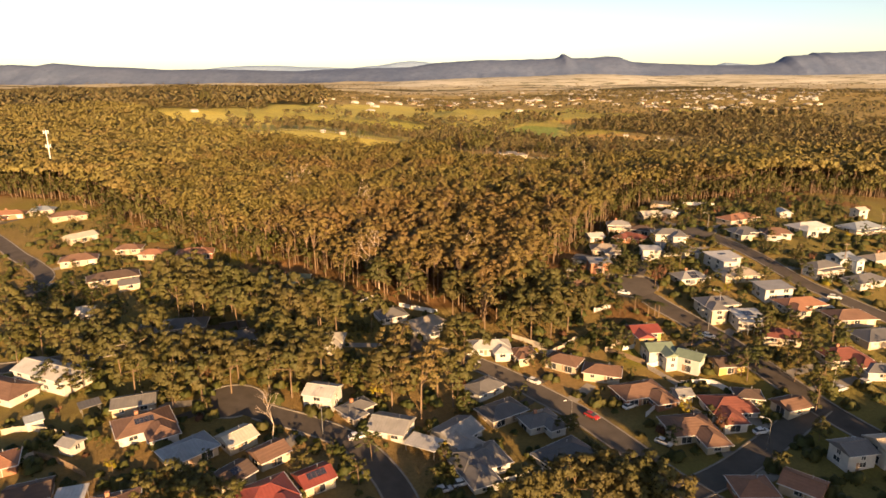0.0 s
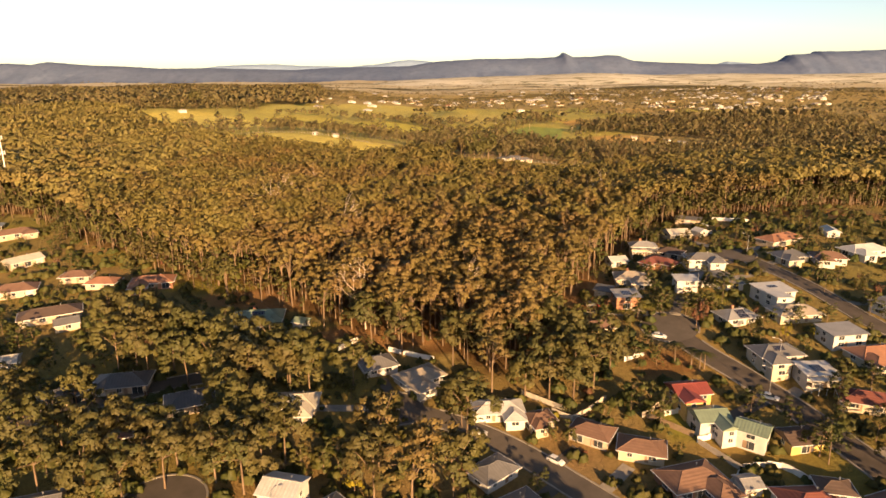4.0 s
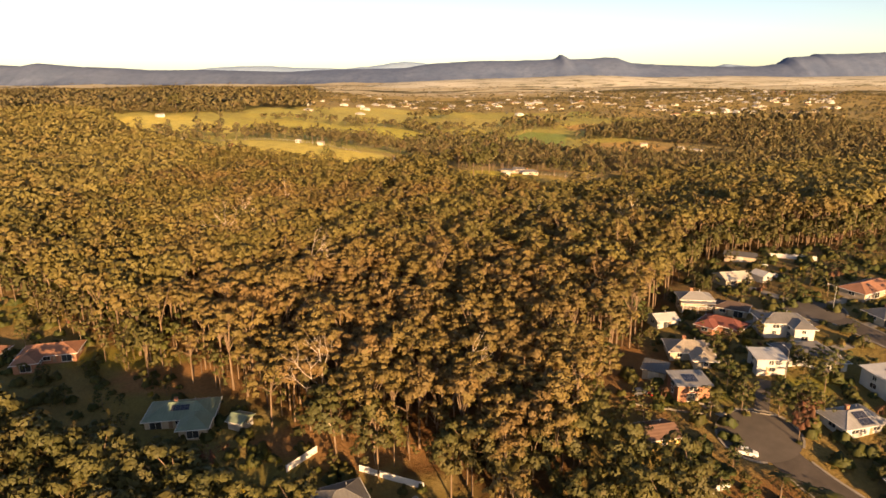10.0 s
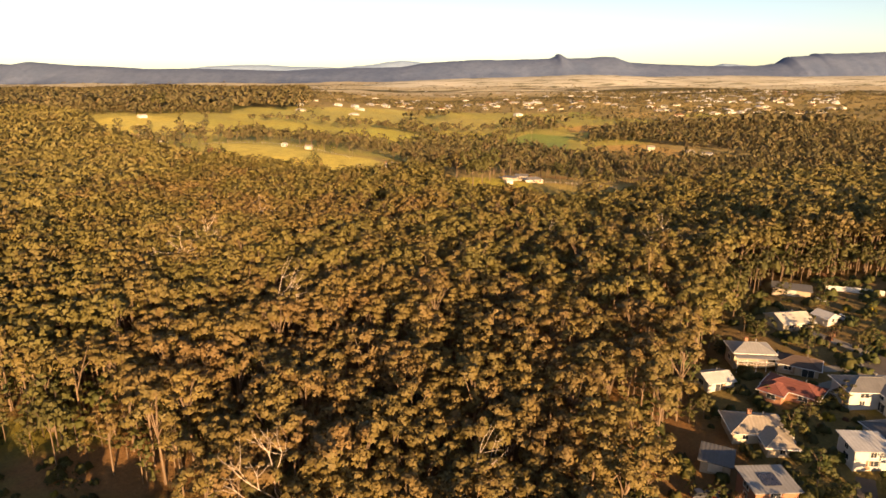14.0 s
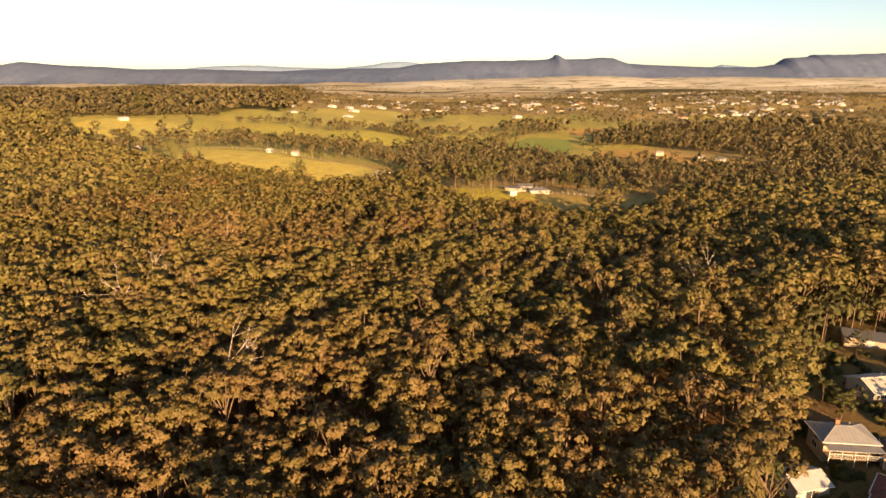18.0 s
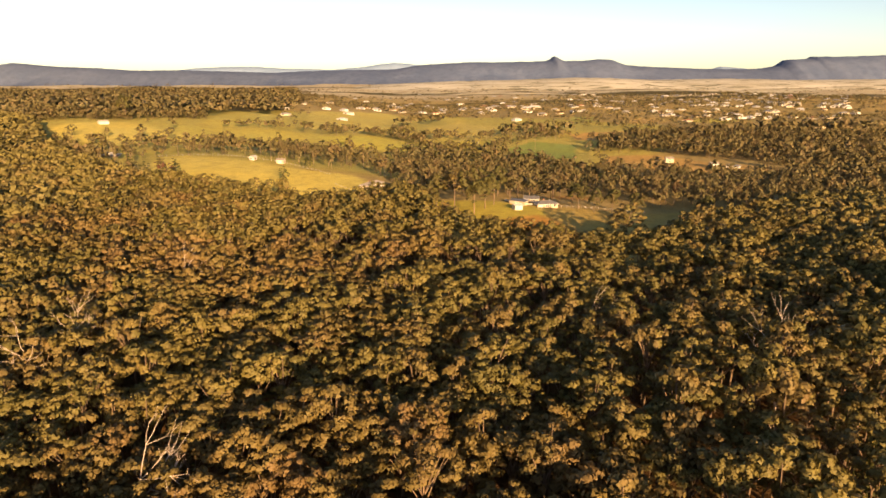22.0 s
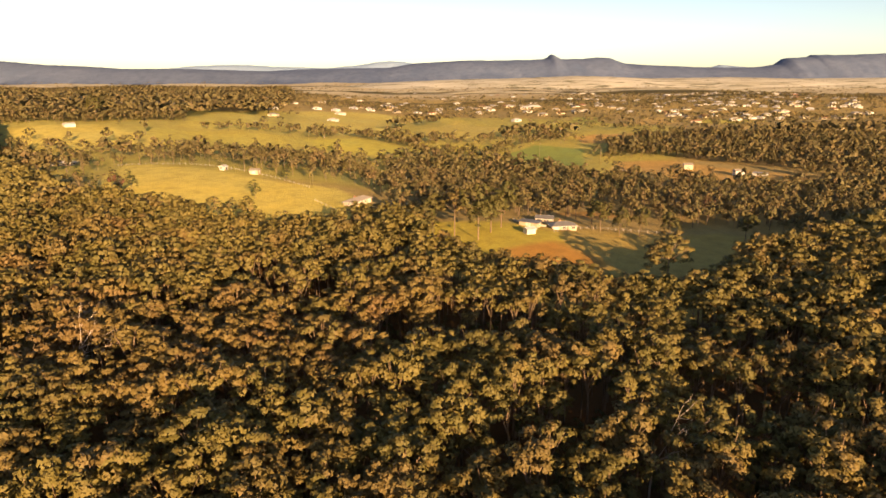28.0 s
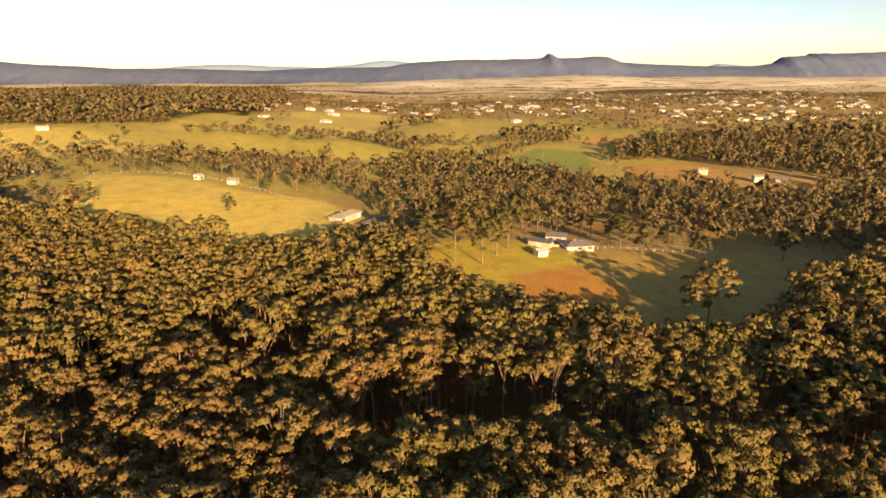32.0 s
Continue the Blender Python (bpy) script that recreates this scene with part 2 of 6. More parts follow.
field((0.36, 0.36, 0.1), (250, 1420), (290, 1560), (330, 1540), (310, 1420))
FAR_GRASS = (0.36, 0.28, 0.12)


def land_color(x, y):
    c = np.zeros(x.shape + (3,))
    c[:] = FAR_GRASS
    hills = blob(x, y, -80, 1150, 420, 480, 0, 0.25, 29)[..., None]
    c = c * (1 - hills) + hills * np.array((0.42, 0.38, 0.11))
    plain = soft_step(y, 2200, 2900)[..., None]
    strip = (0.5 + 0.5 * waves(x / 260, y / 55, 8))[..., None]
    c = c * (1 - plain) + plain * (np.array(TAN) * strip + np.array((0.42, 0.37, 0.26)) * (1 - strip))
    wood = np.maximum(soft_step(waves(x / 300, y / 130, 21), 0.4, 0.6), soft_step(waves(x / 420, y / 70, 22), 0.5, 0.62))[..., None] * soft_step(y, 1900, 2300)[..., None]
    c = c * (1 - wood) + wood * np.array((0.075, 0.068, 0.03))
    for outline, color, soft, rag, seed in FIELDS:
        m = inside(x, y, outline, soft, rag, seed)[..., None]
        c = c * (1 - m) + m * np.array(color)
    bush = in_bush(x, y).astype(float)[..., None]
    litter = (0.5 + 0.5 * waves(x / 9, y / 9, 5))[..., None]
    c = c * (1 - bush) + bush * (np.array((0.15, 0.075, 0.033)) * litter + np.array((0.085, 0.055, 0.025)) * (1 - litter))
    town = (y < np.interp(x, EDGE_X, EDGE_NEAR)).astype(float)[..., None]
    lawn = (0.5 + 0.5 * waves(x / 17, y / 17, 6))[..., None]
    c = c * (1 - town) + town * (np.array((0.21, 0.19, 0.055)) * lawn + np.array((0.27, 0.18, 0.085)) * (1 - lawn))
    for cx, cy, rx, ry, color in ((-92, 262, 17, 7, (0.22, 0.19, 0.04)), (-140, 290, 22, 9, (0.22, 0.18, 0.05)), (175, 318, 30, 14, (0.15, 0.13, 0.03)), (195, 345, 40, 10, (0.26, 0.14, 0.06)),
                                  (50, 262, 11, 30, RED_SOIL), (62, 236, 14, 4, (0.2, 0.2, 0.045)), (88, 238, 7, 5, (0.2, 0.2, 0.045)), (100, 265, 8, 5, (0.22, 0.2, 0.05)), (60, 180, 9, 6, (0.2, 0.2, 0.045)), (20, 185, 8, 5, (0.24, 0.2, 0.06)), (-72, 252, 18, 9, RED_SOIL), (-25, 226, 22, 7, RED_SOIL), (62, 203, 9, 7, (0.2, 0.11, 0.05))):
        m = blob(x, y, cx, cy, rx, ry, 0, 0.15, int(cx * 7 + 2000))[..., None]
        c = c * (1 - m) + m * np.array(color)
    return c


def spaced(start, end, first, growth):
    out, step = [start], first
    while out[-1] < end:
        out.append(min(end, out[-1] + step))
        step *= growth
    return out


xs_half = spaced(0, 260, 4.0, 1.0) + spaced(260, 4300, 4.6, 1.045)[1:]
xs = np.array([-v for v in xs_half[:0:-1]] + xs_half)
ys = np.array([-500, -300, -150, -60, 0, 30, 60] + spaced(75, 680, 4.0, 1.0) + spaced(680, 4700, 4.2, 1.013)[1:])
gx, gy = np.meshgrid(xs, ys)
heights = ground_z(gx, gy) + 0.25 * waves(gx / 12, gy / 12, 9) * (gy > 420) + 5 * waves(gx / 330, gy / 330, 17) * soft_step(gy, 1300, 2200)


def grid_mesh(name, gx, gy, gz_values):
    rows, cols = gx.shape
    n = np.arange(rows * cols).reshape(rows, cols)
    quads = np.stack([n[:-1, :-1], n[:-1, 1:], n[1:, 1:], n[1:, :-1]], -1).reshape(-1, 4)
    me = bpy.data.meshes.new(name)
    me.vertices.add(rows * cols)
    me.vertices.foreach_set("co", np.stack([gx, gy, gz_values], -1).astype(np.float32).ravel())
    me.loops.add(quads.size)
    me.loops.foreach_set("vertex_index", quads.astype(np.int32).ravel())
    me.polygons.add(len(quads))
    me.polygons.foreach_set("loop_start", np.arange(0, quads.size, 4, dtype=np.int32))
    me.update(calc_edges=True)
    me.validate()
    me.polygons.foreach_set("use_smooth", np.ones(len(quads), bool))
    return me


ground_me = grid_mesh("ground", gx, gy, heights)
tone = ground_me.color_attributes.new("land", "FLOAT_COLOR", "POINT")
tone.data.foreach_set("color", np.concatenate([land_color(gx, gy), np.ones(gx.shape + (1,))], -1).astype(np.float32).ravel())
ground_me.materials.append(land)
tagged(new("ground", ground_me), "dry grass, leaf litter and red soil over rolling land", "ground", kind="structure")


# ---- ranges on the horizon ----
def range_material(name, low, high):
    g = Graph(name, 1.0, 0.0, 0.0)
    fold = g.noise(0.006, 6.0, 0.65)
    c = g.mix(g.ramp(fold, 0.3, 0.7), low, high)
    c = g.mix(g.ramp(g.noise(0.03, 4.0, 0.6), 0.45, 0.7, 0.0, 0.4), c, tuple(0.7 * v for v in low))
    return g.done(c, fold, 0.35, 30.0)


def ridge(name, y, depth, profile, material, label, rough=8.0, seed=1, foot=46):
    """A range of hills: a crest that follows x, height pairs, with folded slopes towards the plain and away from it."""
    px, pz = [p[0] for p in profile], [p[1] for p in profile]
    x = np.linspace(px[0], px[-1], 420)
    v = np.linspace(0, 1, 26)
    gx2, gv = np.meshgrid(x, v)
    crest = np.interp(x, px, pz)[None, :]
    up = np.sin(np.minimum(gv / 0.72, 1) * math.pi / 2) ** 1.25 * (1 - soft_step(gv, 0.74, 1.0))
    fold = waves(gx2 / 60, gv * 5, seed) * 0.5 + waves(gx2 / 21, gv * 9, seed + 1) * 0.3
    z = foot + (crest - foot) * up * (1 + 0.10 * fold * (1 - gv)) + rough * 0.15 * waves(gx2 / 9, gv * 20, seed + 2) * up
    gy2 = y - depth + gv * (depth + 160) + 0.12 * depth * fold * (1 - gv)
    me = grid_mesh(name, gx2, gy2, z)
    me.materials.append(material)
    return tagged(new(name, me), label, "mountain range", kind="structure")


# distance haze is painted into these base colours: bluer, then paler farther off
haze_near = range_material("haze_blue_range", (0.075, 0.105, 0.18), (0.108, 0.138, 0.215))
haze_mid = range_material("haze_blue_hills", (0.085, 0.115, 0.185), (0.115, 0.145, 0.22))
haze_far = range_material("pale_range", (0.17, 0.25, 0.38), (0.2, 0.28, 0.41))


def grazed_material():
    """Dry pasture far off, broken by dark lines and patches of trees."""
    g = Graph("dry_grass_hills", 1.0, 0.0, 0.0)
    drawn = g.node("ShaderNodeMapping", Vector=g.place())
    drawn.inputs["Scale"].default_value = (0.4, 1.6, 1.0)
    c = g.mix(g.ramp(g.noise(0.007, 4.0, 0.6, drawn.outputs[0]), 0.35, 0.65), (0.33, 0.31, 0.24), (0.54, 0.51, 0.42))
    c = g.mix(g.ramp(g.noise(0.016, 5.0, 0.7, drawn.outputs[0]), 0.54, 0.6, 0.0, 0.85), c, (0.1, 0.1, 0.055))
    return g.done(c, g.noise(0.01, 4.0), 0.3, 10.0)


dry_hills = grazed_material()
ridge("foothills", 4020, 700, [(-700, 20), (-300, 55), (100, 72), (500, 80), (820, 92), (1000, 88), (1250, 78), (1700, 84), (2100, 76), (2600, 80), (3100, 60), (3500, 20)], dry_hills,
      "dry tan grassy foothills below the ranges", 6.0, 33, 10)
ridge('mountain_range', 4560, 420, [(-1044, 127), (-887, 134), (-652, 140), (-261, 146), (-105, 171), (51, 182), (246, 192), (440, 191), (635, 193), (732, 197), (770, 211), (789, 230), (808, 226), (860, 200), (984, 199), (1119, 209), (1178, 205), (1278, 171), (1414, 163), (1610, 155), (1766, 147), (2000, 145), (2155, 145), (2289, 162), (2349, 203), (2515, 210), (2532, 224), (2763, 227), (3025, 233), (3535, 230), (3772, 207)], haze_near,
      'wooded tableland in painted blue-grey haze with rocky horn and flat-topped cliff', 8.0, 4)
ridge('hill_range', 4540, 400, [(-3837, 194), (-3372, 177), (-3059, 182), (-2905, 170), (-2785, 188), (-2670, 180), (-2478, 164), (-2245, 156), (-2013, 140), (-1701, 142), (-1390, 133), (-962, 123)], haze_mid,
      'low wooded hills on the skyline, painted hazy blue-grey', 6.0, 14)
ridge('pale_range', 4860, 120, [(-1907, 142), (-1738, 161), (-1487, 168), (-1320, 171), (-1112, 158), (-946, 153), (-737, 148), (-528, 167), (-403, 186), (-298, 194), (-195, 189), (-70, 172), (305, 147)], haze_far,
      'far mountain ridge painted pale blue for haze', 4.0, 24)
ridge('pale_range', 4860, 120, [(2010, 146), (2090, 169), (2257, 156), (2384, 140)], haze_far,
      'far mountain top between nearer ranges, painted pale blue for haze', 4.0, 28)

# ---- trees ----
def leaf_cards(points, outward, size, rng, lead=None):
    """Three-cornered leaf sprays at points, facing roughly outward. Returns corners, faces."""
    n = len(points)
    normal = outward + rng.normal(0, 0.22, (n, 3))
    normal /= np.linalg.norm(normal, axis=1, keepdims=True) + 1e-9
    side = np.cross(normal, rng.normal(0, 1, (n, 3)))
    side /= np.linalg.norm(side, axis=1, keepdims=True) + 1e-9
    other = np.cross(normal, side)
    s = size * rng.uniform(0.7, 1.3, (n, 1))
    k = rng.uniform(0.6, 1.0, (n, 1))
    corners = np.stack([points - side * s - other * s * 0.5 * k, points + side * s * 0.8 - other * s * 0.6, points + other * s * 1.1 * k], 1)
    soft = (outward * 0.5 + normal * 0.35 + (0.65 * lead if lead is not None else 0.3 * outward)) * (1, 1, 0.45) + (0, 0, 0.06)
    soft /= np.linalg.norm(soft, axis=1, keepdims=True)
    return corners.reshape(-1, 3), np.arange(3 * n).reshape(n, 3), np.repeat(soft, 3, 0)


def puff(centre, size, flat, rng, lead, sides=5, rings=3):
    """An uneven dome of foliage that leans the way its crown faces. Returns corners, faces, normals."""
    a = np.arange(sides) * 2 * math.pi / sides + rng.uniform(0, 6.28)
    ring = np.stack([np.cos(a), np.sin(a), 0 * a], 1)
    v = np.concatenate([ring * 0.5 + (0, 0, 0.85), ring + (0, 0, 0.1 if rings > 2 else -0.25), ring * 0.7 + (0, 0, -0.6)][:rings])
    normal = (0.55 * v / np.linalg.norm(v, axis=1, keepdims=True) + 0.6 * lead) * (1, 1, 0.45) + rng.normal(0, 0.16, v.shape) + (0, 0, 0.06)
    v = v * rng.uniform(0.7, 1.25, (rings * sides, 1)) * (size, size, size * flat) + centre
    f = [(0, k, k + 1) for k in range(1, sides - 1)]
    for k in range(0, (rings - 1) * sides, sides):
        for i in range(sides):
            j = (i + 1) % sides
            f += [(k + j, k + i, k + sides + i), (k + j, k + sides + i, k + sides + j)]
    return v, np.array(f), normal / np.linalg.norm(normal, axis=1, keepdims=True)


def tube(points, radii, sides=5):
    """A tapered limb along points, as corners and four-cornered faces."""
    points = np.array(points, float)
    rings = []
    for p, r, d in zip(points, radii, np.gradient(points, axis=0)):
        d = d / (np.linalg.norm(d) + 1e-9)
        a = np.cross(d, (0.3, 0.9, 0.2))
        a /= np.linalg.norm(a)
        b = np.cross(d, a)
        ang = np.arange(sides) * 2 * math.pi / sides
        rings.append(p + r * (np.cos(ang)[:, None] * a + np.sin(ang)[:, None] * b))
    v = np.concatenate(rings)
    f = [(k * sides + i, k * sides + (i + 1) % sides, (k + 1) * sides + (i + 1) % sides, (k + 1) * sides + i) for k in range(len(points) - 1) for i in range(sides)]
    return v, np.array(f)


def joined(pieces):
    """Several (corners, faces) or (corners, faces, normals) as one."""
    shift = np.cumsum([0] + [len(piece[0]) for piece in pieces])
    out = [np.concatenate([piece[0] for piece in pieces]), np.concatenate([piece[1] + n for piece, n in zip(pieces, shift)])]
    return (*out, *([np.concatenate([piece[2] for piece in pieces])] if len(pieces[0]) > 2 else []))


def pad(centre, size, flat, cards, card, rng, lead):
    """A flat-topped cushion of many small leaf sprays."""
    v = rng.normal(0, 1, (cards, 3))
    v /= np.linalg.norm(v, axis=1, keepdims=True)
    v[:, 2] = np.where(v[:, 2] < -0.3, -v[:, 2], v[:, 2])
    r = size * rng.uniform(0.35, 1.1, (cards, 1)) ** 0.6
    return leaf_cards(centre + v * r * (1, 1, flat), v * (0.8, 0.8, 1.0), card * size, rng, lead)


def gum_tree(seed, height=22.0, spread=5.0, pads=26, cards=18, card=0.42, limbs=5, base=0.5, sides=5, flat=0.55, size=(0.19, 0.3), count=4):
    """A eucalypt: wood (trunk and limbs) and crown (cushions of leaf sprays over a few lobes), each as corners and faces."""
    rng = np.random.RandomState(seed)
    lean = rng.normal(0, 0.035 * height, 2)
    top = np.array([lean[0], lean[1], height * 0.82])
    mid = np.array([lean[0] * 0.3, lean[1] * 0.3, height * 0.45])
    wood = [tube([(0, 0, -0.6), mid * (0.4, 0.4, 0.45), mid, top], [0.015 * height, 0.013 * height, 0.01 * height, 0.003 * height], sides)]
    deep = height * (1 - base) * 0.5
    turn = rng.uniform(0, 6.28)
    lobes, leaves, tips = [], [], []
    for k in range(count):
        a = turn + k * 6.283 / count + rng.uniform(-0.5, 0.5)
        off = spread * (0.5 if count > 1 else 0) * rng.uniform(0.7, 1.2)
        half = deep * rng.uniform(0.55, 0.85)
        reach = spread * (0.52 if count > 1 else 0.9) * rng.uniform(0.8, 1.15)
        up = height - half - (0 if k == 0 else rng.uniform(0.0, 0.6) * deep)
        lobes.append((np.array((lean[0] + off * math.cos(a), lean[1] + off * math.sin(a), up)), np.array((reach, reach, half))))
    middle = np.array((lean[0], lean[1], height - deep))
    for c, reach in lobes if pads < 20 else ():
        leaves.append(puff(c - (0, 0, 0.2 * reach[2]), reach[0] * 0.5, reach[2] / reach[0], rng, np.array((0, 0, 0.3)), 5, 2))
    for k in range(pads):
        c, reach = lobes[k % count]
        share = (k // count + 0.5) / math.ceil(pads / count)
        a = k * 2.39996 + rng.uniform(-0.5, 0.5)
        z = 1 - 1.45 * share
        u = np.array((math.cos(a) * math.sqrt(1 - z * z), math.sin(a) * math.sqrt(1 - z * z), z))
        p = c + u * reach * rng.uniform(0.72, 1.08)
        if any(np.sum(((p - d) / e) ** 2) < 0.4 for d, e in lobes):
            continue
        wide = spread * rng.uniform(*size)
        lead = 0.45 * u + 0.3 * (p - middle) / spread * (1, 1, 0.5) + (0, 0, 0.15)
        tips.append(p)
        leaves.append(pad(p, wide, flat * rng.uniform(0.85, 1.25), cards, card, rng, lead))
    for k in range(limbs):
        c = tips[(k * len(tips)) // limbs]
        start = mid + (top - mid) * rng.uniform(0.0, 0.45)
        wood.append(tube([start, (start + c) / 2 + (0, 0, 0.3), c], [0.0075 * height, 0.005 * height, 0.002 * height], 4))
    return joined(wood), joined(leaves)


def dead_tree(seed, height=20.0):
    """A bare bleached tree: forking limbs only."""
    rng = np.random.RandomState(seed)
    out = []

    def fork(p, d, length, r, level):
        q = p + d * length
        out.append(tube([p, (p + q) / 2 + rng.normal(0, 0.04 * length, 3), q], [r, r * 0.8, r * 0.55], 4))
        if level:
            for _ in range(3 if level > 1 else 2):
                e = d + rng.normal(0, 0.5, 3) + (0, 0, 0.15)
                fork(q, e / np.linalg.norm(e), length * rng.uniform(0.5, 0.75), r * 0.55, level - 1)

    fork(np.array((0, 0, -0.5)), np.array((0.03, 0.02, 1.0)), height * 0.42, 0.012 * height, 4)
    return joined(out)


def np_mesh(name, pieces):
    """pieces: corners, faces, normals if they are leaves, material, of one mesh."""
    me = bpy.data.meshes.new(name)
    v = np.concatenate([p[0] for p in pieces]).astype(np.float32)
    n, faces, mats = 0, [], []
    for k, (pv, pf, *_, material) in enumerate(pieces):
        faces.append(pf + n)
        mats.append(np.full(len(pf), k, np.int32))
        n += len(pv)
        me.materials.append(material)
    f = np.concatenate([q.ravel() for q in faces]).astype(np.int32)
    widths = np.concatenate([np.full(len(q), q.shape[1]) for q in faces])
    me.vertices.add(len(v))
    me.vertices.foreach_set("co", v.ravel())
    me.loops.add(f.size)
    me.loops.foreach_set("vertex_index", f.ravel())
    me.polygons.add(len(widths))
    me.polygons.foreach_set("loop_start", (np.cumsum(widths) - widths).astype(np.int32))
    me.polygons.foreach_set("material_index", np.concatenate(mats))
    me.polygons.foreach_set("use_smooth", np.ones(len(widths), bool))
    me.update(calc_edges=True)
    if any(len(piece) > 3 for piece in pieces):
        out = np.concatenate([piece[2] if len(piece) > 3 else np.zeros_like(piece[0]) for piece in pieces]).astype(np.float32)
        me.attributes.new("outward", "FLOAT_VECTOR", "POINT").data.foreach_set("vector", out.ravel())
    return me


def low_edge(x, y):
    """Trees stay lower where the bush runs down to the creek paddock."""
    d = np.interp(x, FAR_X, EDGE_FAR) - y
    return 1 - 0.06 * float(soft_step(x, -40, 0) * (1 - soft_step(x, 85, 125))) * float(1 - soft_step(d, 0, 90)) * (d > -1)


def planted(templates, places, rng, low, high):
    """Copies of (wood, crown) templates at places, turned and scaled, gathered as wood and crown arrays."""
    wood, crown = [], []
    for x, y, z in places:
        w, c = templates[rng.randint(len(templates))]
        a, s = rng.uniform(0, 6.28), rng.uniform(low, high) * low_edge(x, y)
        turn = np.array([[math.cos(a), -math.sin(a), 0], [math.sin(a), math.cos(a), 0], [0, 0, 1]]) * s * np.array([[1], [1], [rng.uniform(0.93, 1.07)]])
        if w is not None:
            wood.append((w[0] @ turn.T + (x, y, z), w[1]))
        spin = np.array([[math.cos(a), -math.sin(a), 0], [math.sin(a), math.cos(a), 0], [0, 0, 1]])
        crown.append((c[0] @ turn.T + (x, y, z), c[1], c[2] @ spin.T))
    return wood, crown


def scatter(x0, x1, y0, y1, step, rng, keep):
    """Jittered grid of places for which keep(x, y) gives at least a random share."""
    gx, gy = np.meshgrid(np.arange(x0, x1, step), np.arange(y0, y1, step * 0.9))
    gx = gx + (np.arange(gx.shape[0]) % 2)[:, None] * step / 2
    x, y = (g.ravel() + rng.uniform(-0.42, 0.42, g.size) * step for g in (gx, gy))
    ok = keep(x, y) > rng.uniform(0, 1, x.size)
    x, y = x[ok], y[ok]
    return np.stack([x, y, ground_z(x, y) - 0.1], 1)


def in_view(x, y, margin=1.0):
    """Land that the flight can see: a wedge ahead of its start."""
    return np.abs(x) < 0.78 * y * margin + 30


def stand(name, label, templates, places, rng, low, high, leaf, wood_material=bark, category="woodland"):
    wood, crown = planted(templates, places, rng, low, high)
    pieces = [(*joined(crown), leaf)]
    if wood:
        pieces.append((*joined(wood), wood_material))
    return tagged(new(name, np_mesh(name, pieces)), label, category, kind="stuff")


rng = np.random.RandomState(11)
gums = [gum_tree(s, 20 + 0.4 * (s % 6), 4.9 + 0.4 * (s % 4), 28 + 2 * (s % 5), 40, 0.27, 6, 0.52 + 0.04 * (s % 3), size=(0.18, 0.3), count=4 + s % 2) for s in range(14)]
gums_mid = [gum_tree(40 + s, 20 + 0.3 * (s % 4), 5.8, 22, 22, 0.36, 3, 0.54, 4, size=(0.2, 0.34)) for s in range(10)]
gums_back = [gum_tree(60 + s, 20 + 0.3 * (s % 3), 6.4, 13, 13, 0.48, 0, 0.64, 3, size=(0.27, 0.4), count=3) for s in range(8)]
gums_far = [(None, gum_tree(70 + s, 20, 7.4, 8, 9, 0.6, 0, 0.72, 3, size=(0.34, 0.5), count=2)[1]) for s in range(6)]
gums_tiny = [(None, gum_tree(80 + s, 13, 6.5, 4, 4, 0.75, 0, 0.35, 3, size=(0.5, 0.7), count=1)[1]) for s in range(5)]
paddock_trees = [gum_tree(100 + s, 13 + 1.2 * s, 5.4 - 0.1 * s, 15, 13, 0.45, 2, 0.14 + 0.08 * (s % 3), 4, size=(0.26, 0.4), count=3) for s in range(8)]
paddock_far = [gum_tree(120 + s, 13 + 1.2 * s, 5.8, 8, 7, 0.62, 0, 0.12, 3, size=(0.36, 0.52), count=2) for s in range(6)]


def nearest_view(places):
    """How near the flight comes to a place while it is still in view."""
    x, y = np.abs(places[:, 0]), places[:, 1]
    d = np.maximum(np.maximum(x / 0.71, 72), y - 320)
    return np.hypot(x, d)


def bush_share(x, y):
    gap = np.maximum(0.7 * soft_step(waves(x / 19, y / 15, 13), 0.5, 0.75), soft_step(waves(x / 9, y / 7, 17), 0.62, 0.8))
    gap = np.maximum(gap, 0.98 * soft_step(waves(x / 21, y / 10, 23), 0.05, 0.35) * soft_step(y, 350, 410) * (1 - soft_step(np.abs(x), 100, 140)))
    gap = gap * soft_step(np.interp(x, FAR_X, EDGE_FAR) - y, 20, 70)
    return in_bush(x, y) * in_view(x, y) * (1 - (0.4 + 0.58 * soft_step(y, 340, 390) * (1 - soft_step(np.abs(x), 100, 140)) - 0.85 * soft_step(y, 460, 560)) * gap)


bush = scatter(-700, 700, 205, 1100, 6.6, rng, bush_share)
near_by = nearest_view(bush)
brown = waves(bush[:, 0] / 34, bush[:, 1] / 34, 19) + 0.35 * (bush[:, 1] < 330) > 0.55
for low, high, kinds, small, large in ((0, 150, gums, 0.78, 1.1), (150, 300, gums_mid, 0.86, 1.08), (300, 520, gums_back, 0.95, 1.04), (520, 9000, gums_far, 0.96, 1.03)):
    ring = (near_by >= low) & (near_by < high)
    if low < 300:
        stand("bush", "bronze-brown eucalypt crowns among the green bush", kinds, bush[ring & brown], rng, small, large, leaf_brown)
        ring = ring & ~brown
    # rings past 300 m take the lightened leaf copy
    stand("bush", "dense eucalypt bush with clumped olive green crowns", kinds, bush[ring], rng, small, large, leaf_gum if low < 300 else leaf_gum_lightened)


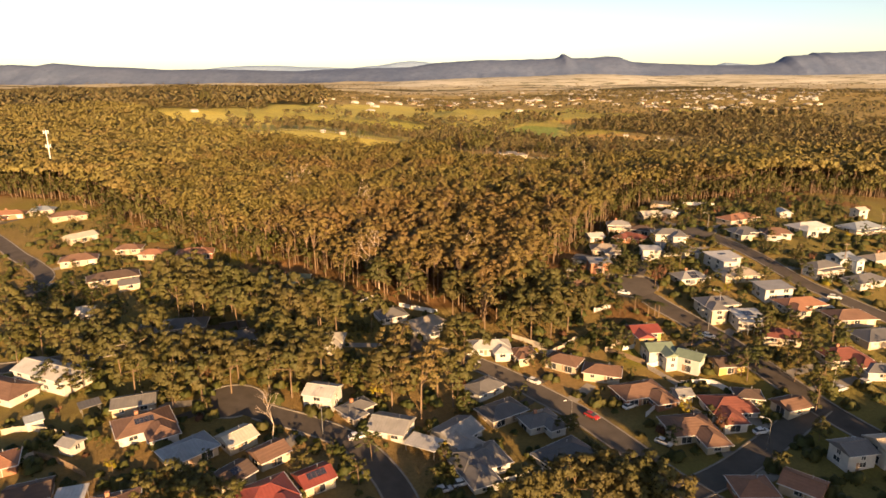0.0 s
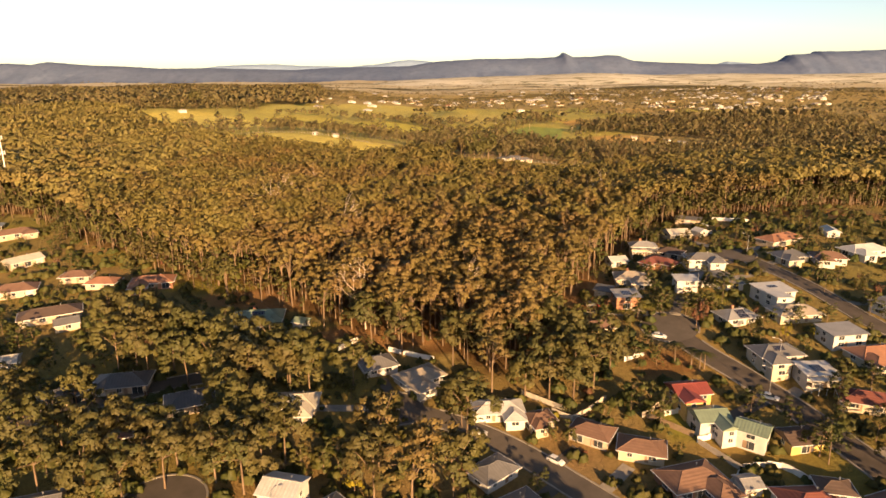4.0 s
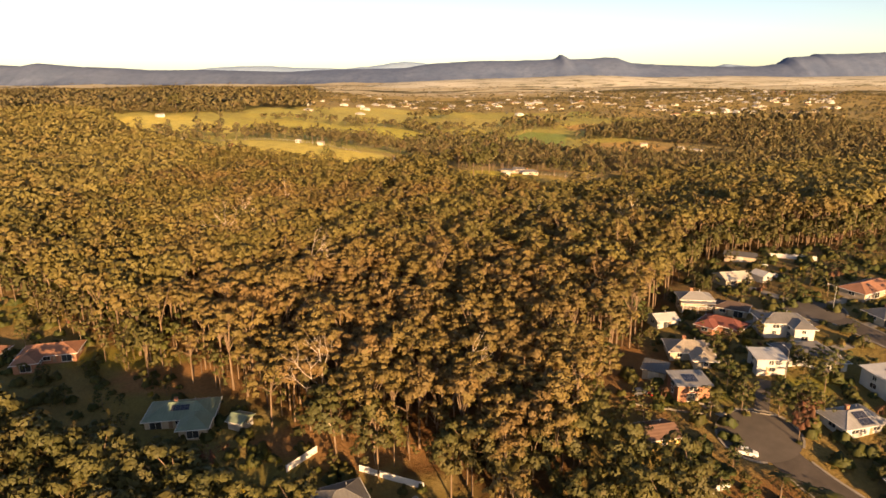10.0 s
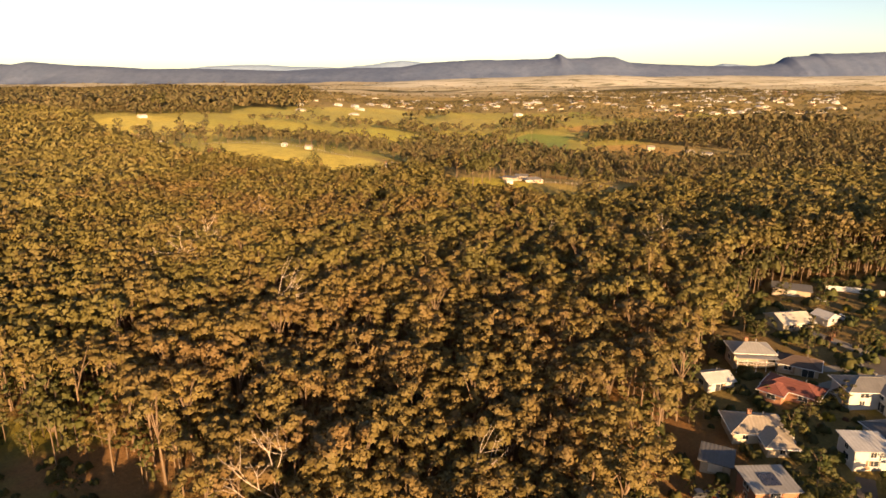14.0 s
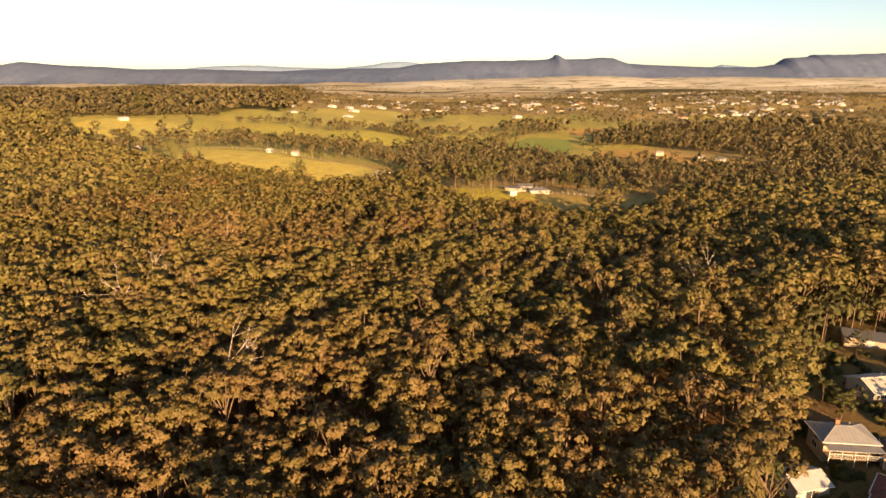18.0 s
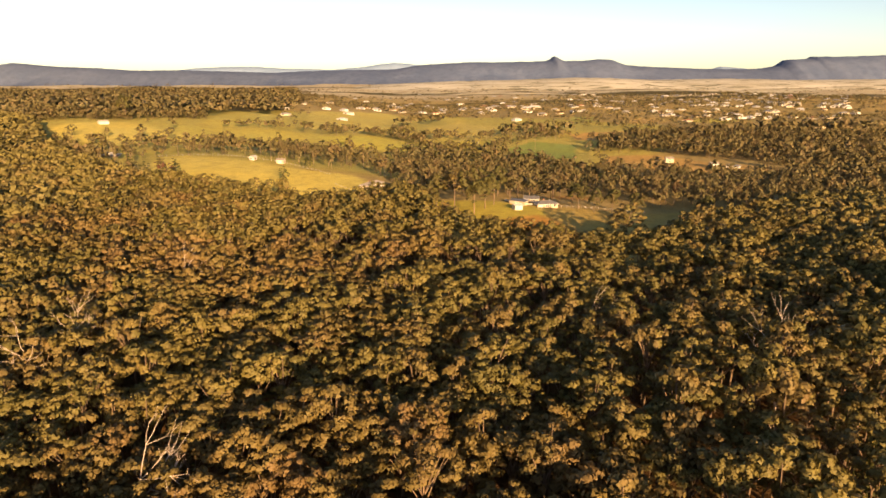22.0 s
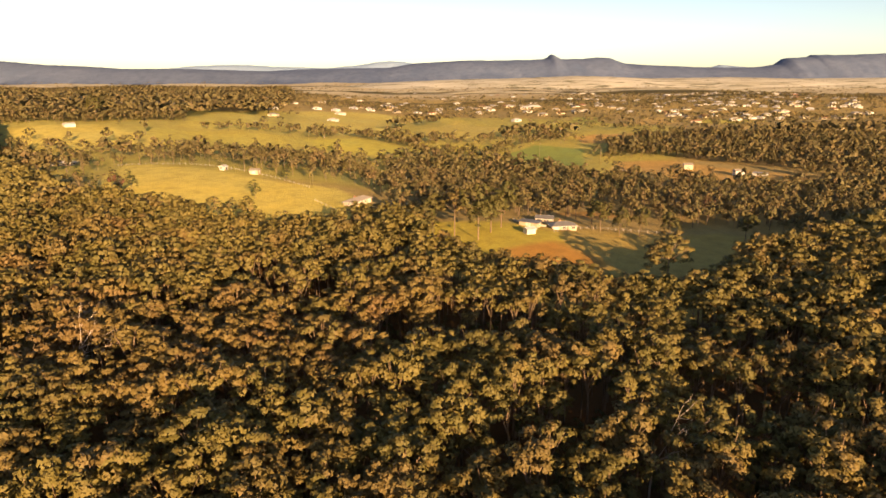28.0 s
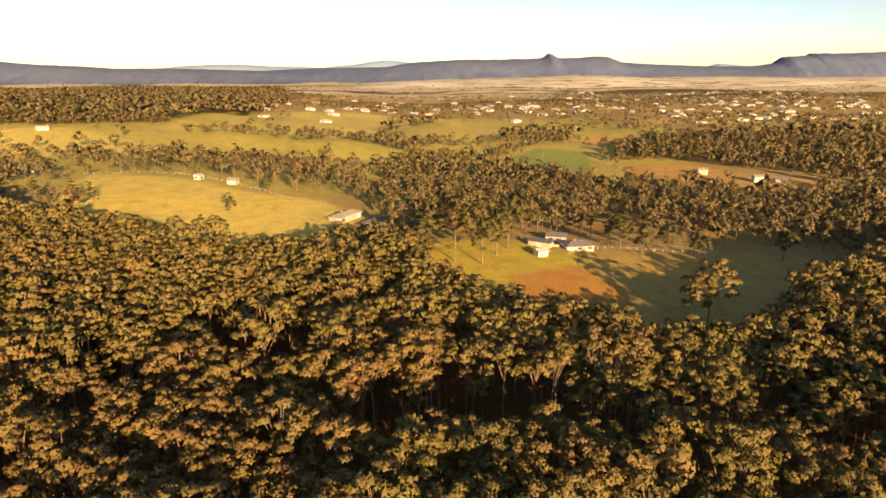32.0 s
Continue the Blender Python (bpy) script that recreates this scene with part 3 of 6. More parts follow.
def wood_share(x, y):
    """How wooded the country past the bush is."""
    far_edge = np.interp(x, FAR_X, EDGE_FAR)
    s = 0.05 + 0.5 * soft_step(waves(x / 48, y / 34, 41), 0.3, 0.6)
    s = s * (1 - 0.6 * blob(x, y, -60, 1250, 330, 420, 0, 0.2, 29)) * (1 - 0.8 * soft_step(y, 1900, 2500))
    for cx, cy, rx, ry, turn, share, seed in WOODS:
        s = np.maximum(s, share * blob(x, y, cx, cy, rx, ry, turn, 0.2, seed))
    for outline, share, seed in BELTS:
        s = np.maximum(s, share * inside(x, y, outline, 4.0, 9.0, seed))
    for outline, color, soft, rag, seed in FIELDS:
        s = s * (1 - 0.99 * inside(x, y, outline, soft, rag, seed))
    for cx, cy, rx, ry, turn, share, seed in HEDGES:
        s = np.maximum(s, share * blob(x, y, cx, cy, rx, ry, turn, 0.3, seed))
    s = np.maximum(s, 0.5 * soft_step(waves(x / 170, y / 34, 77), 0.62, 0.75) * soft_step(y, 1700, 1900))
    s = np.maximum(s, 0.34 * soft_step(x / y, 0.1, 0.24) * (1 - soft_step(y, 2500, 2800)) * (y > 1250))
    s = np.maximum(s, 0.3 * soft_step(y, 1650, 1700) * (1 - soft_step(y, 2050, 2200)) * (x > -300))
    s = s * (1 - blob(x, y, 40, 545, 80, 60, 8, 0.05, 92))
    return s * (y > far_edge + 4) * in_view(x, y)


# woods: centre, half sizes, turn, share, seed
WOODS = [(560, 790, 190, 190, 0, 0.95, 54), (520, 1120, 130, 60, 0, 0.9, 58), (-1300, 2300, 900, 700, 0, 0.8, 59)]
BELTS = []


def belt(share, *outline):
    BELTS.append((outline, share, 51 + len(BELTS)))


belt(0.98, (-2000, 3300), (-620, 3100), (-390, 2100), (-300, 1560), (-312, 1090), (-380, 1030), (-450, 985), (-700, 960), (-1200, 1300), (-2400, 2400))
belt(0.97, (186, 935), (250, 930), (300, 872), (350, 835), (420, 800), (640, 1000), (640, 1160), (452, 1130), (259, 1100), (200, 985))
belt(0.96, (118, 830), (186, 775), (262, 750), (345, 760), (420, 800), (520, 640), (400, 560), (230, 580), (190, 622), (150, 618), (120, 640), (95, 700))
belt(0.9, (-60, 690), (-25, 790), (-50, 900), (80, 920), (135, 838), (120, 720), (90, 640), (62, 612), (20, 600), (-4, 596), (-12, 640), (-30, 660))
belt(0.9, (-22, 590), (-14, 640), (10, 640), (24, 600), (6, 592))
belt(0.36, (-215, 745), (-200, 830), (-140, 860), (-60, 900), (-40, 800), (-62, 700), (-95, 690), (-135, 712), (-165, 735))
belt(0.28, (-430, 930), (-330, 855), (-260, 830), (-225, 745), (-320, 760), (-440, 860))
belt(0.75, (-205, 1035), (-150, 1034), (-120, 1065), (-60, 1120), (-10, 1070), (-20, 1010), (-75, 1085), (-130, 1020))
belt(0.7, (-5, 1080), (60, 1055), (120, 1160), (170, 1180), (160, 1140), (60, 1040), (0, 1060))
belt(0.6, (-270, 1010), (-200, 1018), (-190, 1040), (-262, 1030))
belt(0.75, (60, 960), (118, 1052), (180, 1140), (190, 1120), (130, 1040), (72, 950))
belt(0.75, (-20, 925), (40, 940), (60, 965), (10, 985), (-10, 960))
belt(0.6, (-150, 1080), (-30, 1340), (20, 1500), (40, 1480), (-5, 1300), (-60, 1130))
# lines of trees between the fields
HEDGES = [(-110, 1075, 120, 7, -6, 0.5, 65), (60, 1640, 260, 24, 0, 0.6, 69), (-330, 880, 60, 6, 0, 0.5, 70)]
country = scatter(-700, 900, 480, 1120, 8.2, rng, lambda x, y: wood_share(x, y) * (np.abs(x) < 0.8 * y))
close = nearest_view(country) < 480
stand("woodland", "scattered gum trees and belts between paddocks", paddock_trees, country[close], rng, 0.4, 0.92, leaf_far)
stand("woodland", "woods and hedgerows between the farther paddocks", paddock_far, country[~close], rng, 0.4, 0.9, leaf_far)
distance = scatter(-2600, 2600, 1120, 4300, 15.0, rng, lambda x, y: wood_share(x, y) * np.minimum(1, 2600 / y) ** 3)
tall = sum(inside(distance[:, 0], distance[:, 1], outline, 4.0, 9.0, seed) for outline, share, seed in BELTS) > 0.5
stand("woodland", "distant dense woods on the rise before the plain", gums_tiny, distance[tall], rng, 0.85, 1.4, leaf_far)
stand("woodland", "scattered low trees of the far town and plain", gums_tiny, distance[~tall], rng, 0.3, 0.8, leaf_far)
behind = scatter(-170, 210, -40, 74, 8.0, rng, lambda x, y: 0.26 + 0.5 * soft_step(x, 50, 100) + 0.25 * waves(x / 15, y / 15, 91))
stand("bush", "street and garden gum trees behind the suburb's first houses", gums_far, behind, rng, 0.55, 0.95, leaf_gum)

# ---- building parts ----
WALL = {"white": (0.54, 0.52, 0.48), "cream": (0.52, 0.44, 0.32), "yellow": (0.55, 0.39, 0.14), "brick": (0.36, 0.17, 0.1), "tan": (0.46, 0.37, 0.27), "bluegrey": (0.5, 0.55, 0.58)}
COVER = {"white": (0.52, 0.51, 0.49), "grey": (0.165, 0.16, 0.158), "lightgrey": (0.3, 0.295, 0.29), "darkgrey": (0.12, 0.12, 0.125), "brown": (0.2, 0.115, 0.08), "darkbrown": (0.11, 0.075, 0.06),
         "red": (0.25, 0.062, 0.05), "redbrown": (0.22, 0.075, 0.056), "terra": (0.32, 0.155, 0.095), "green": (0.2, 0.26, 0.19), "tan": (0.36, 0.31, 0.25), "cream": (0.56, 0.51, 0.42), "bluegrey": (0.27, 0.31, 0.35)}
TILED = ("brown", "darkbrown", "redbrown", "terra")
wall_mat = {k: worn("wall_" + k, v, 0.8, amount=0.2) for k, v in WALL.items()}
cover_mat = {k: ribbed("roof_" + k, v, 0.32 if k in TILED else 0.76, 0.8 if k in TILED else 0.5, 0.0, 0.3, 0.3, k not in TILED) for k, v in COVER.items()}
trim_white = worn("trim_white", (0.72, 0.7, 0.66), 0.6, amount=0.12)
timber = worn("weathered_timber", (0.23, 0.16, 0.1), 0.85, amount=0.35, scale=1.5)
pale_timber = worn("pale_fence", (0.5, 0.44, 0.36), 0.85, amount=0.3, scale=1.2)
dark_metal = worn("dark_metal", (0.06, 0.06, 0.065), 0.45, 0.6, amount=0.2)
steel = worn("galvanised_steel", (0.5, 0.5, 0.5), 0.4, 0.8, amount=0.2)


def glass_material():
    g = Graph("window_glass", 0.06, 0.0, 0.6)
    return g.done(g.mix(g.ramp(g.noise(0.4), 0.3, 0.7), (0.02, 0.025, 0.03), (0.06, 0.065, 0.07)))


def panel_material():
    g = Graph("solar_cells", 0.12, 0.0, 0.6)
    grid = g.node("ShaderNodeTexBrick", Vector=g.place(True), Color1=(0.012, 0.016, 0.035), Color2=(0.015, 0.02, 0.045), Mortar=(0.12, 0.12, 0.13), Scale=6.0)
    return g.done(grid.outputs["Color"])


glass = glass_material()
solar = panel_material()


def box(bm, x0, x1, y0, y1, z0, z1):
    v = [bm.verts.new(p) for p in ((x0, y0, z0), (x1, y0, z0), (x1, y1, z0), (x0, y1, z0), (x0, y0, z1), (x1, y0, z1), (x1, y1, z1), (x0, y1, z1))]
    for f in ((3, 2, 1, 0), (4, 5, 6, 7), (0, 1, 5, 4), (1, 2, 6, 5), (2, 3, 7, 6), (3, 0, 4, 7)):
        bm.faces.new([v[i] for i in f])
    return v


def shut(name, bm, material):
    me = bpy.data.meshes.new(name)
    bm.to_mesh(me)
    bm.free()
    me.materials.append(material)
    return me


def part(name, shape, material, parent, label="", at=None):
    """Links a bmesh or a shared mesh as one object under a thing or a part."""
    me = shape if isinstance(shape, bpy.types.Mesh) else shut(name, shape, material)
    ob = new(name, me)
    ob.parent = parent
    if at is not None:
        ob.matrix_basis = at
    return tagged(ob, label)


def base(name, x, y, turn, label, category, group="", z=None):
    ob = new(name)
    ob.empty_display_size = 0.5
    ob.matrix_basis = pose(x, y, gz(x, y) if z is None else z, 0, 0, turn)
    return tagged(ob, label, category, group)


def boxes_mesh(name, material, *extents):
    bm = bmesh.new()
    for e in extents:
        box(bm, *e)
    return shut(name, bm, material)


def frame_mesh(name, w, h, material):
    """A window surround lying in the xz plane, outside towards -y."""
    return boxes_mesh(name, material, (-w / 2 - 0.08, w / 2 + 0.08, -0.07, 0.02, h, h + 0.08), (-w / 2 - 0.12, w / 2 + 0.12, -0.12, 0.02, -0.1, 0), (-w / 2 - 0.08, -w / 2, -0.07, 0.02, 0, h),
                      (w / 2, w / 2 + 0.08, -0.07, 0.02, 0, h), (-0.03, 0.03, -0.06, 0.02, 0, h))


WINDOWS = []
for w, h in ((1.8, 1.2), (1.1, 1.1), (2.6, 2.0)):
    WINDOWS.append((frame_mesh("window", w, h, trim_white), boxes_mesh("pane", glass, (-w / 2, w / 2, -0.03, 0.01, 0, h))))
door_me = boxes_mesh("door", worn("door_paint", (0.3, 0.2, 0.13), 0.6), (-0.45, 0.45, -0.05, 0.02, 0, 2.05))
garage_me = boxes_mesh("garage_door", worn("garage_door_paint", (0.6, 0.56, 0.5), 0.6), *[(-1.3, 1.3, -0.06 if k % 2 else -0.05, 0.02, 0.42 * k, 0.42 * k + 0.41) for k in range(5)])
panel_me = boxes_mesh("solar_panel", solar, (-0.5, 0.5, -0.82, 0.82, 0.1, 0.14))
pipe_me = boxes_mesh("vent_pipe", steel, (-0.08, 0.08, -0.08, 0.08, -0.5, 0.5), (-0.13, 0.13, -0.13, 0.13, 0.5, 0.56))
chimney_me = boxes_mesh("chimney", wall_mat["brick"], (-0.4, 0.4, -0.3, 0.3, -0.8, 1.0), (-0.46, 0.46, -0.36, 0.36, 1.0, 1.12))


def wall_shape(length, width, low, high, rise):
    """Outer walls from below ground to the eaves, with gable ends if there is a rise."""
    bm = bmesh.new()
    v = box(bm, -length / 2, length / 2, -width / 2, width / 2, low, high)
    if rise:
        a, b = bm.verts.new((-length / 2, 0, high + rise)), bm.verts.new((length / 2, 0, high + rise))
        bm.faces.new((v[7], v[4], a))
        bm.faces.new((v[5], v[6], b))
        bm.faces.new((v[4], v[5], b, a))
        bm.faces.new((v[6], v[7], a, b))
    return bm


def roof_shape(kind, length, width, slope, eave=0.55, thick=0.16):
    """A closed roof, its eaves' underside at z = 0."""
    bm = bmesh.new()
    l, w = length / 2 + (eave if kind != "g" else 0.35), width / 2 + eave
    if kind == "s":
        v = box(bm, -l, l, -w, w, 0, thick)
        for q in v:
            q.co.z += (q.co.y + w) * slope
        return bm
    low = [bm.verts.new(p) for p in ((-l, -w, 0), (l, -w, 0), (l, w, 0), (-l, w, 0))]
    top = [bm.verts.new((p.co.x, p.co.y, thick)) for p in low]
    r = l if kind == "g" else max(0.4, l - w)
    a, b = bm.verts.new((-r, 0, thick + w * slope)), bm.verts.new((r, 0, thick + w * slope))
    bm.faces.new(low[::-1])
    for i in range(4):
        bm.faces.new((low[i], low[(i + 1) % 4], top[(i + 1) % 4], top[i]))
    bm.faces.new((top[0], top[1], b, a))
    bm.faces.new((top[2], top[3], a, b))
    bm.faces.new((top[1], top[2], b))
    bm.faces.new((top[3], top[0], a))
    return bm


def cap_shape(kind, length, width, slope, eave=0.55):
    """Ridge and hip capping as one proud rounded strip mesh."""
    bm = bmesh.new()
    l, w = length / 2 + (eave if kind != "g" else 0.35), width / 2 + eave
    r = l if kind == "g" else max(0.4, l - w)
    z = 0.16 + w * slope
    box(bm, -r, r, -0.14, 0.14, z - 0.06, z + 0.05)
    if kind == "h":
        for sx in (-1, 1):
            for sy in (-1, 1):
                p, q = Vector((sx * r, 0, z)), Vector((sx * l, sy * w, 0.17))
                d = (q - p).normalized()
                s = d.cross(Vector((0, 0, 1))).normalized() * 0.13
                u = Vector((0, 0, 0.06))
                v = [bm.verts.new(c) for c in (p - s - u, p + s - u, p + u, q - s - u, q + s - u, q + u)]
                for f in ((0, 2, 5, 3), (2, 1, 4, 5), (1, 0, 3, 4), (0, 1, 2), (3, 5, 4)):
                    bm.faces.new([v[i] for i in f])
    return bm


def gutter_shapes(kind, length, width, eave=0.55):
    """A gutter along each long eave, or one ring round a hip roof."""
    l, w = length / 2 + (eave if kind != "g" else 0.35), width / 2 + eave
    if kind == "g":
        out = []
        for s in (-1, 1):
            bm = bmesh.new()
            box(bm, -l - 0.02, l + 0.02, s * w - 0.07 + s * 0.08, s * w + 0.07 + s * 0.08, 0.0, 0.13)
            out.append(bm)
        return out
    bm = bmesh.new()
    rings = []
    for grow, z in ((0.01, 0.0), (0.15, 0.0), (0.15, 0.13), (0.01, 0.13)):
        rings.append([bm.verts.new((sx * (l + grow), sy * (w + grow), z)) for sx, sy in ((-1, -1), (1, -1), (1, 1), (-1, 1))])
    for k in range(4):
        for i in range(4):
            bm.faces.new((rings[k][i], rings[k][(i + 1) % 4], rings[(k + 1) % 4][(i + 1) % 4], rings[(k + 1) % 4][i]))
    return [bm]


def volume(top, rng, dx, dy, turn, length, width, high, low, roof, slope, cover, wall, windows=True, floors=1, up=0.0):
    """One block of a house: walls, roof, capping, gutters and windows, laid at dx, dy in the house's axes."""
    m = pose(dx, dy, 0, 0, 0, turn)
    part("wall", wall_shape(length, width, low, high, (width / 2) * slope if roof == "g" else 0), wall_mat[wall], top, at=m)
    eaves = m @ pose(0, 0, high - 0.02)
    part("roof", roof_shape(roof, length, width, slope), cover_mat[cover], top, at=eaves)
    if roof != "s":
        part("ridge_cap", cap_shape(roof, length, width, slope), cover_mat[cover], top, at=eaves)
        for bm in gutter_shapes(roof, length, width):
            part("gutter", bm, trim_white, top, at=eaves)
    if windows:
        for floor in range(floors):
            sill = floor * 1.9 + 0.8 + up
            for side, span, out in ((0, length, width / 2), (180, length, width / 2), (90, width, length / 2), (-90, width, length / 2)):
                count = max(1, int(span / (4.2 if side == 0 else 5.5)))
                for k in range(count):
                    u = (k + 0.5) / count * span - span / 2 + rng.uniform(-0.3, 0.3)
                    frame_me, pane_me = WINDOWS[rng.choice((0, 0, 1, 2)) if floor == 0 else rng.choice((0, 1))]
                    low_sill = sill - (0.85 if frame_me is WINDOWS[2][0] else 0)
                    ob = part("window", frame_me, None, top, at=m @ pose(0, 0, 0, 0, 0, side) @ pose(u, -out, low_sill))
                    part("pane", pane_me, None, ob)


def house(x, y, turn, length, width, storeys, roof, cover, wall, label, wing=False, panels=0, verandah=False):
    rng = random.Random(int(x * 31 + y * 17))
    if y < 400:
        width = width * 1.06
    if math.cos(radians(turn)) < 0:
        turn += 180
    corners = [Vector((x, y, 0)) + Matrix.Rotation(radians(turn), 3, "Z") @ Vector((sx * length / 2, sy * width / 2, 0)) for sx in (-1, 1) for sy in (-1, 1)]
    low = min(gz(c.x, c.y) for c in corners)
    level = min(low + 0.6, max(low + 0.1, gz(x, y)))
    top = base("house", x, y, turn, label, "house", "houses of the suburb" if y < 500 else "farmhouses", z=low - 0.2)
    up = level - (low - 0.2)
    high = 2.2 + (storeys - 1) * 1.9 + up
    slope = {"h": 0.42, "g": 0.38, "s": 0.06}[roof]

    def block(dx, dy, extra, l, w, kind):
        volume(top, rng, dx, dy, extra, l, w, high, -0.6, kind, slope, cover, wall, True, storeys, up)

    block(0, 0, 0, length, width, roof)
    if wing:
        side = rng.choice((-1, 1))
        wl, ww = width * 0.95, min(width * 0.72, length * 0.5)
        block(side * (length / 2 - ww / 2 - 0.3), -width / 2 - wl / 2 + ww * 0.35 + 1.0, 90, wl, ww, roof)
    at = -1 if rng.random() < 0.5 else 1
    part("door", door_me, None, top, at=pose(-at * length * 0.12, -width / 2, up))
    if length > 12 and not wing:
        part("garage_door", garage_me, None, top, at=pose(at * (length / 2 - 2.0), -width / 2 - 0.03, up))
    w = width / 2 + 0.55
    pitch = math.degrees(math.atan(slope))
    for k in range(panels):
        across = 3 if panels > 4 else panels
        u, v = (k % across - across / 2 + 0.5) * 1.06, k // across
        d = w * 0.45 + (v - 0.3) * 1.7
        if roof == "s":
            at_panel = pose(u, 0.6 - v * 1.75, high + 0.14 + (w + 0.6 - v * 1.75) * slope, pitch)
        else:
            at_panel = pose(u, -d, high + 0.14 + (w - d) * slope, pitch)
        part("solar_panel", panel_me, None, top, "dark blue solar panel", at_panel)
    if roof != "s":
        part("vent_pipe", pipe_me, None, top, at=pose(length * 0.18, width * 0.2, high + 0.3 + (w - width * 0.2) * slope))
        if rng.random() < 0.3 and roof == "h":
            part("chimney", chimney_me, None, top, at=pose(-length * 0.1, width * 0.12, high + 0.2 + (w - width * 0.12) * slope))
    if verandah:
        deck = (storeys - 1) * 1.9 + up
        part("verandah_floor", boxes_mesh("verandah_floor", timber, (-length / 2, length / 2, -width / 2 - 2.25, -width / 2 - 0.02, deck - 0.2, deck)), None, top)
        bm = bmesh.new()
        box(bm, -length / 2 - 0.3, length / 2 + 0.3, -width / 2 - 2.8, -width / 2 - 0.5, high - 0.35, high - 0.25)
        part("verandah_roof", bm, cover_mat[cover], top)
        for k in range(5):
            u = -length / 2 + 0.1 + k * (length - 0.2) / 4
            part("post", boxes_mesh("post", trim_white, (u - 0.06, u + 0.06, -width / 2 - 2.25, -width / 2 - 2.28, -0.6, high - 0.34)), None, top)
        part("railing", boxes_mesh("railing", trim_white, (-length / 2, length / 2, -width / 2 - 2.38, -width / 2 - 2.32, deck + 0.9, deck + 1.0), *[
            (-length / 2 + 0.3 * k, -length / 2 + 0.3 * k + 0.05, -width / 2 - 2.37, -width / 2 - 2.33, deck, deck + 0.9) for k in range(int(length / 0.3))]), None, top)
    return top


def shed(x, y, turn, length, width, storeys, roof, cover, wall, label, **other):
    rng = random.Random(int(x * 13 + y * 7))
    top = base("shed", x, y, turn, label, "shed", "outbuildings")
    volume(top, rng, 0, 0, 0, length, width, 2.3, -1.0, roof, {"h": 0.42, "g": 0.38, "s": 0.06}[roof], cover, wall, False)
    part("garage_door", garage_me, None, top, at=pose(0, -width / 2 - 0.02, 0.1))
    frame_me, pane_me = WINDOWS[1]
    ob = part("window", frame_me, None, top, at=pose(0, 0, 0, 0, 0, 90) @ pose(0, -length / 2, 1.0))
    part("pane", pane_me, None, ob)
    return top


def carport(x, y, turn, length, width, storeys, roof, cover, wall, label, **other):
    top = base("carport", x, y, turn, label, "carport", "outbuildings")
    part("roof", roof_shape("s", length, width, 0.04, 0.3), cover_mat[cover], top, at=pose(0, 0, 2.5))
    for sx in (-1, 1):
        for sy in (-1, 1):
            u, v = sx * (length / 2 - 0.2), sy * (width / 2 - 0.2)
            part("post", boxes_mesh("post", steel, (u - 0.05, u + 0.05, v - 0.05, v + 0.05, -1.2, 2.52 + (v + width / 2) * 0.04)), None, top)
    part("beam", boxes_mesh("beam", timber, (-length / 2, length / 2, -width / 2 + 0.1, -width / 2 + 0.2, 2.32, 2.5)), None, top)
    return top


# ---- houses, at their places and sizes ----
house(-109.5, 154.5, -22, 20.0, 7.6, 2, "g", "white", "white", "two-storey white house, white sheet-metal gable roof")
house(-119.4, 148.6, -21, 16.6, 7.6, 1, "h", "brown", "white", "single-storey white house, brown tiled hip roof")
shed(-101.0, 133.0, 41, 3.4, 3.4, 1, "g", "bluegrey", "white", "small white outbuilding with a blue-grey gable roof")
house(-80.0, 140.6, 20, 9.9, 5.5, 1, "g", "grey", "tan", "single-storey tan house, grey sheet-metal gable roof")
carport(-90.5, 138.8, 39, 4.4, 3.4, 1, "s", "grey", "white", "open carport with a grey sheet-metal roof on posts")
house(-73.1, 130.9, 35, 12.1, 8.3, 1, "h", "brown", "white", "single-storey white house, brown tiled hip roof with solar panels", wing=True, panels=4)
shed(-86.0, 123.0, -21, 3.9, 3.4, 1, "g", "lightgrey", "white", "small white outbuilding with a pale grey gable roof")
house(-58.6, 121.2, 47, 10.3, 6.9, 1, "h", "bluegrey", "tan", "single-storey tan house, blue-grey sheet-metal hip roof")
house(-49.5, 126.7, 48, 7.0, 5.5, 1, "g", "cream", "cream", "single-storey cream house, cream sheet-metal gable roof")
house(-40.7, 121.9, 45, 7.0, 5.5, 1, "g", "brown", "cream", "single-storey cream house, brown tiled gable roof")
house(-46.0, 113.5, 54, 7.0, 5.5, 1, "g", "darkbrown", "cream", "single-storey cream house, dark brown tiled gable roof with solar panels", panels=2)
house(-37.6, 108.0, 36, 10.1, 7.6, 1, "h", "red", "cream", "single-storey cream house, red sheet-metal hip roof", wing=True)
house(-29.1, 114.7, 37, 7.0, 5.5, 1, "g", "red", "cream", "single-storey cream house, red sheet-metal gable roof with solar panels", panels=4)
house(-84.9, 106.4, 25, 7.9, 6.2, 1, "g", "darkbrown", "tan", "single-storey tan house, dark brown tiled gable roof")
carport(-75.7, 105.5, 17, 5.2, 4.1, 1, "s", "white", "white", "open carport with a white sheet-metal roof on posts")
house(-65.9, 102.8, 21, 8.4, 6.6, 1, "h", "brown", "tan", "single-storey tan house, brown tiled hip roof")
house(-98.6, 116.3, 28, 7.9, 6.2, 1, "h", "terra", "brick", "single-storey red brick house, terracotta tiled hip roof")
house(-33.6, 147.1, -14, 7.9, 6.2, 2, "g", "white", "white", "two-storey white house, white sheet-metal gable roof")
house(-24.6, 144.2, 44, 8.0, 4.6, 1, "h", "grey", "tan", "single-storey tan house, grey sheet-metal hip roof", wing=True)
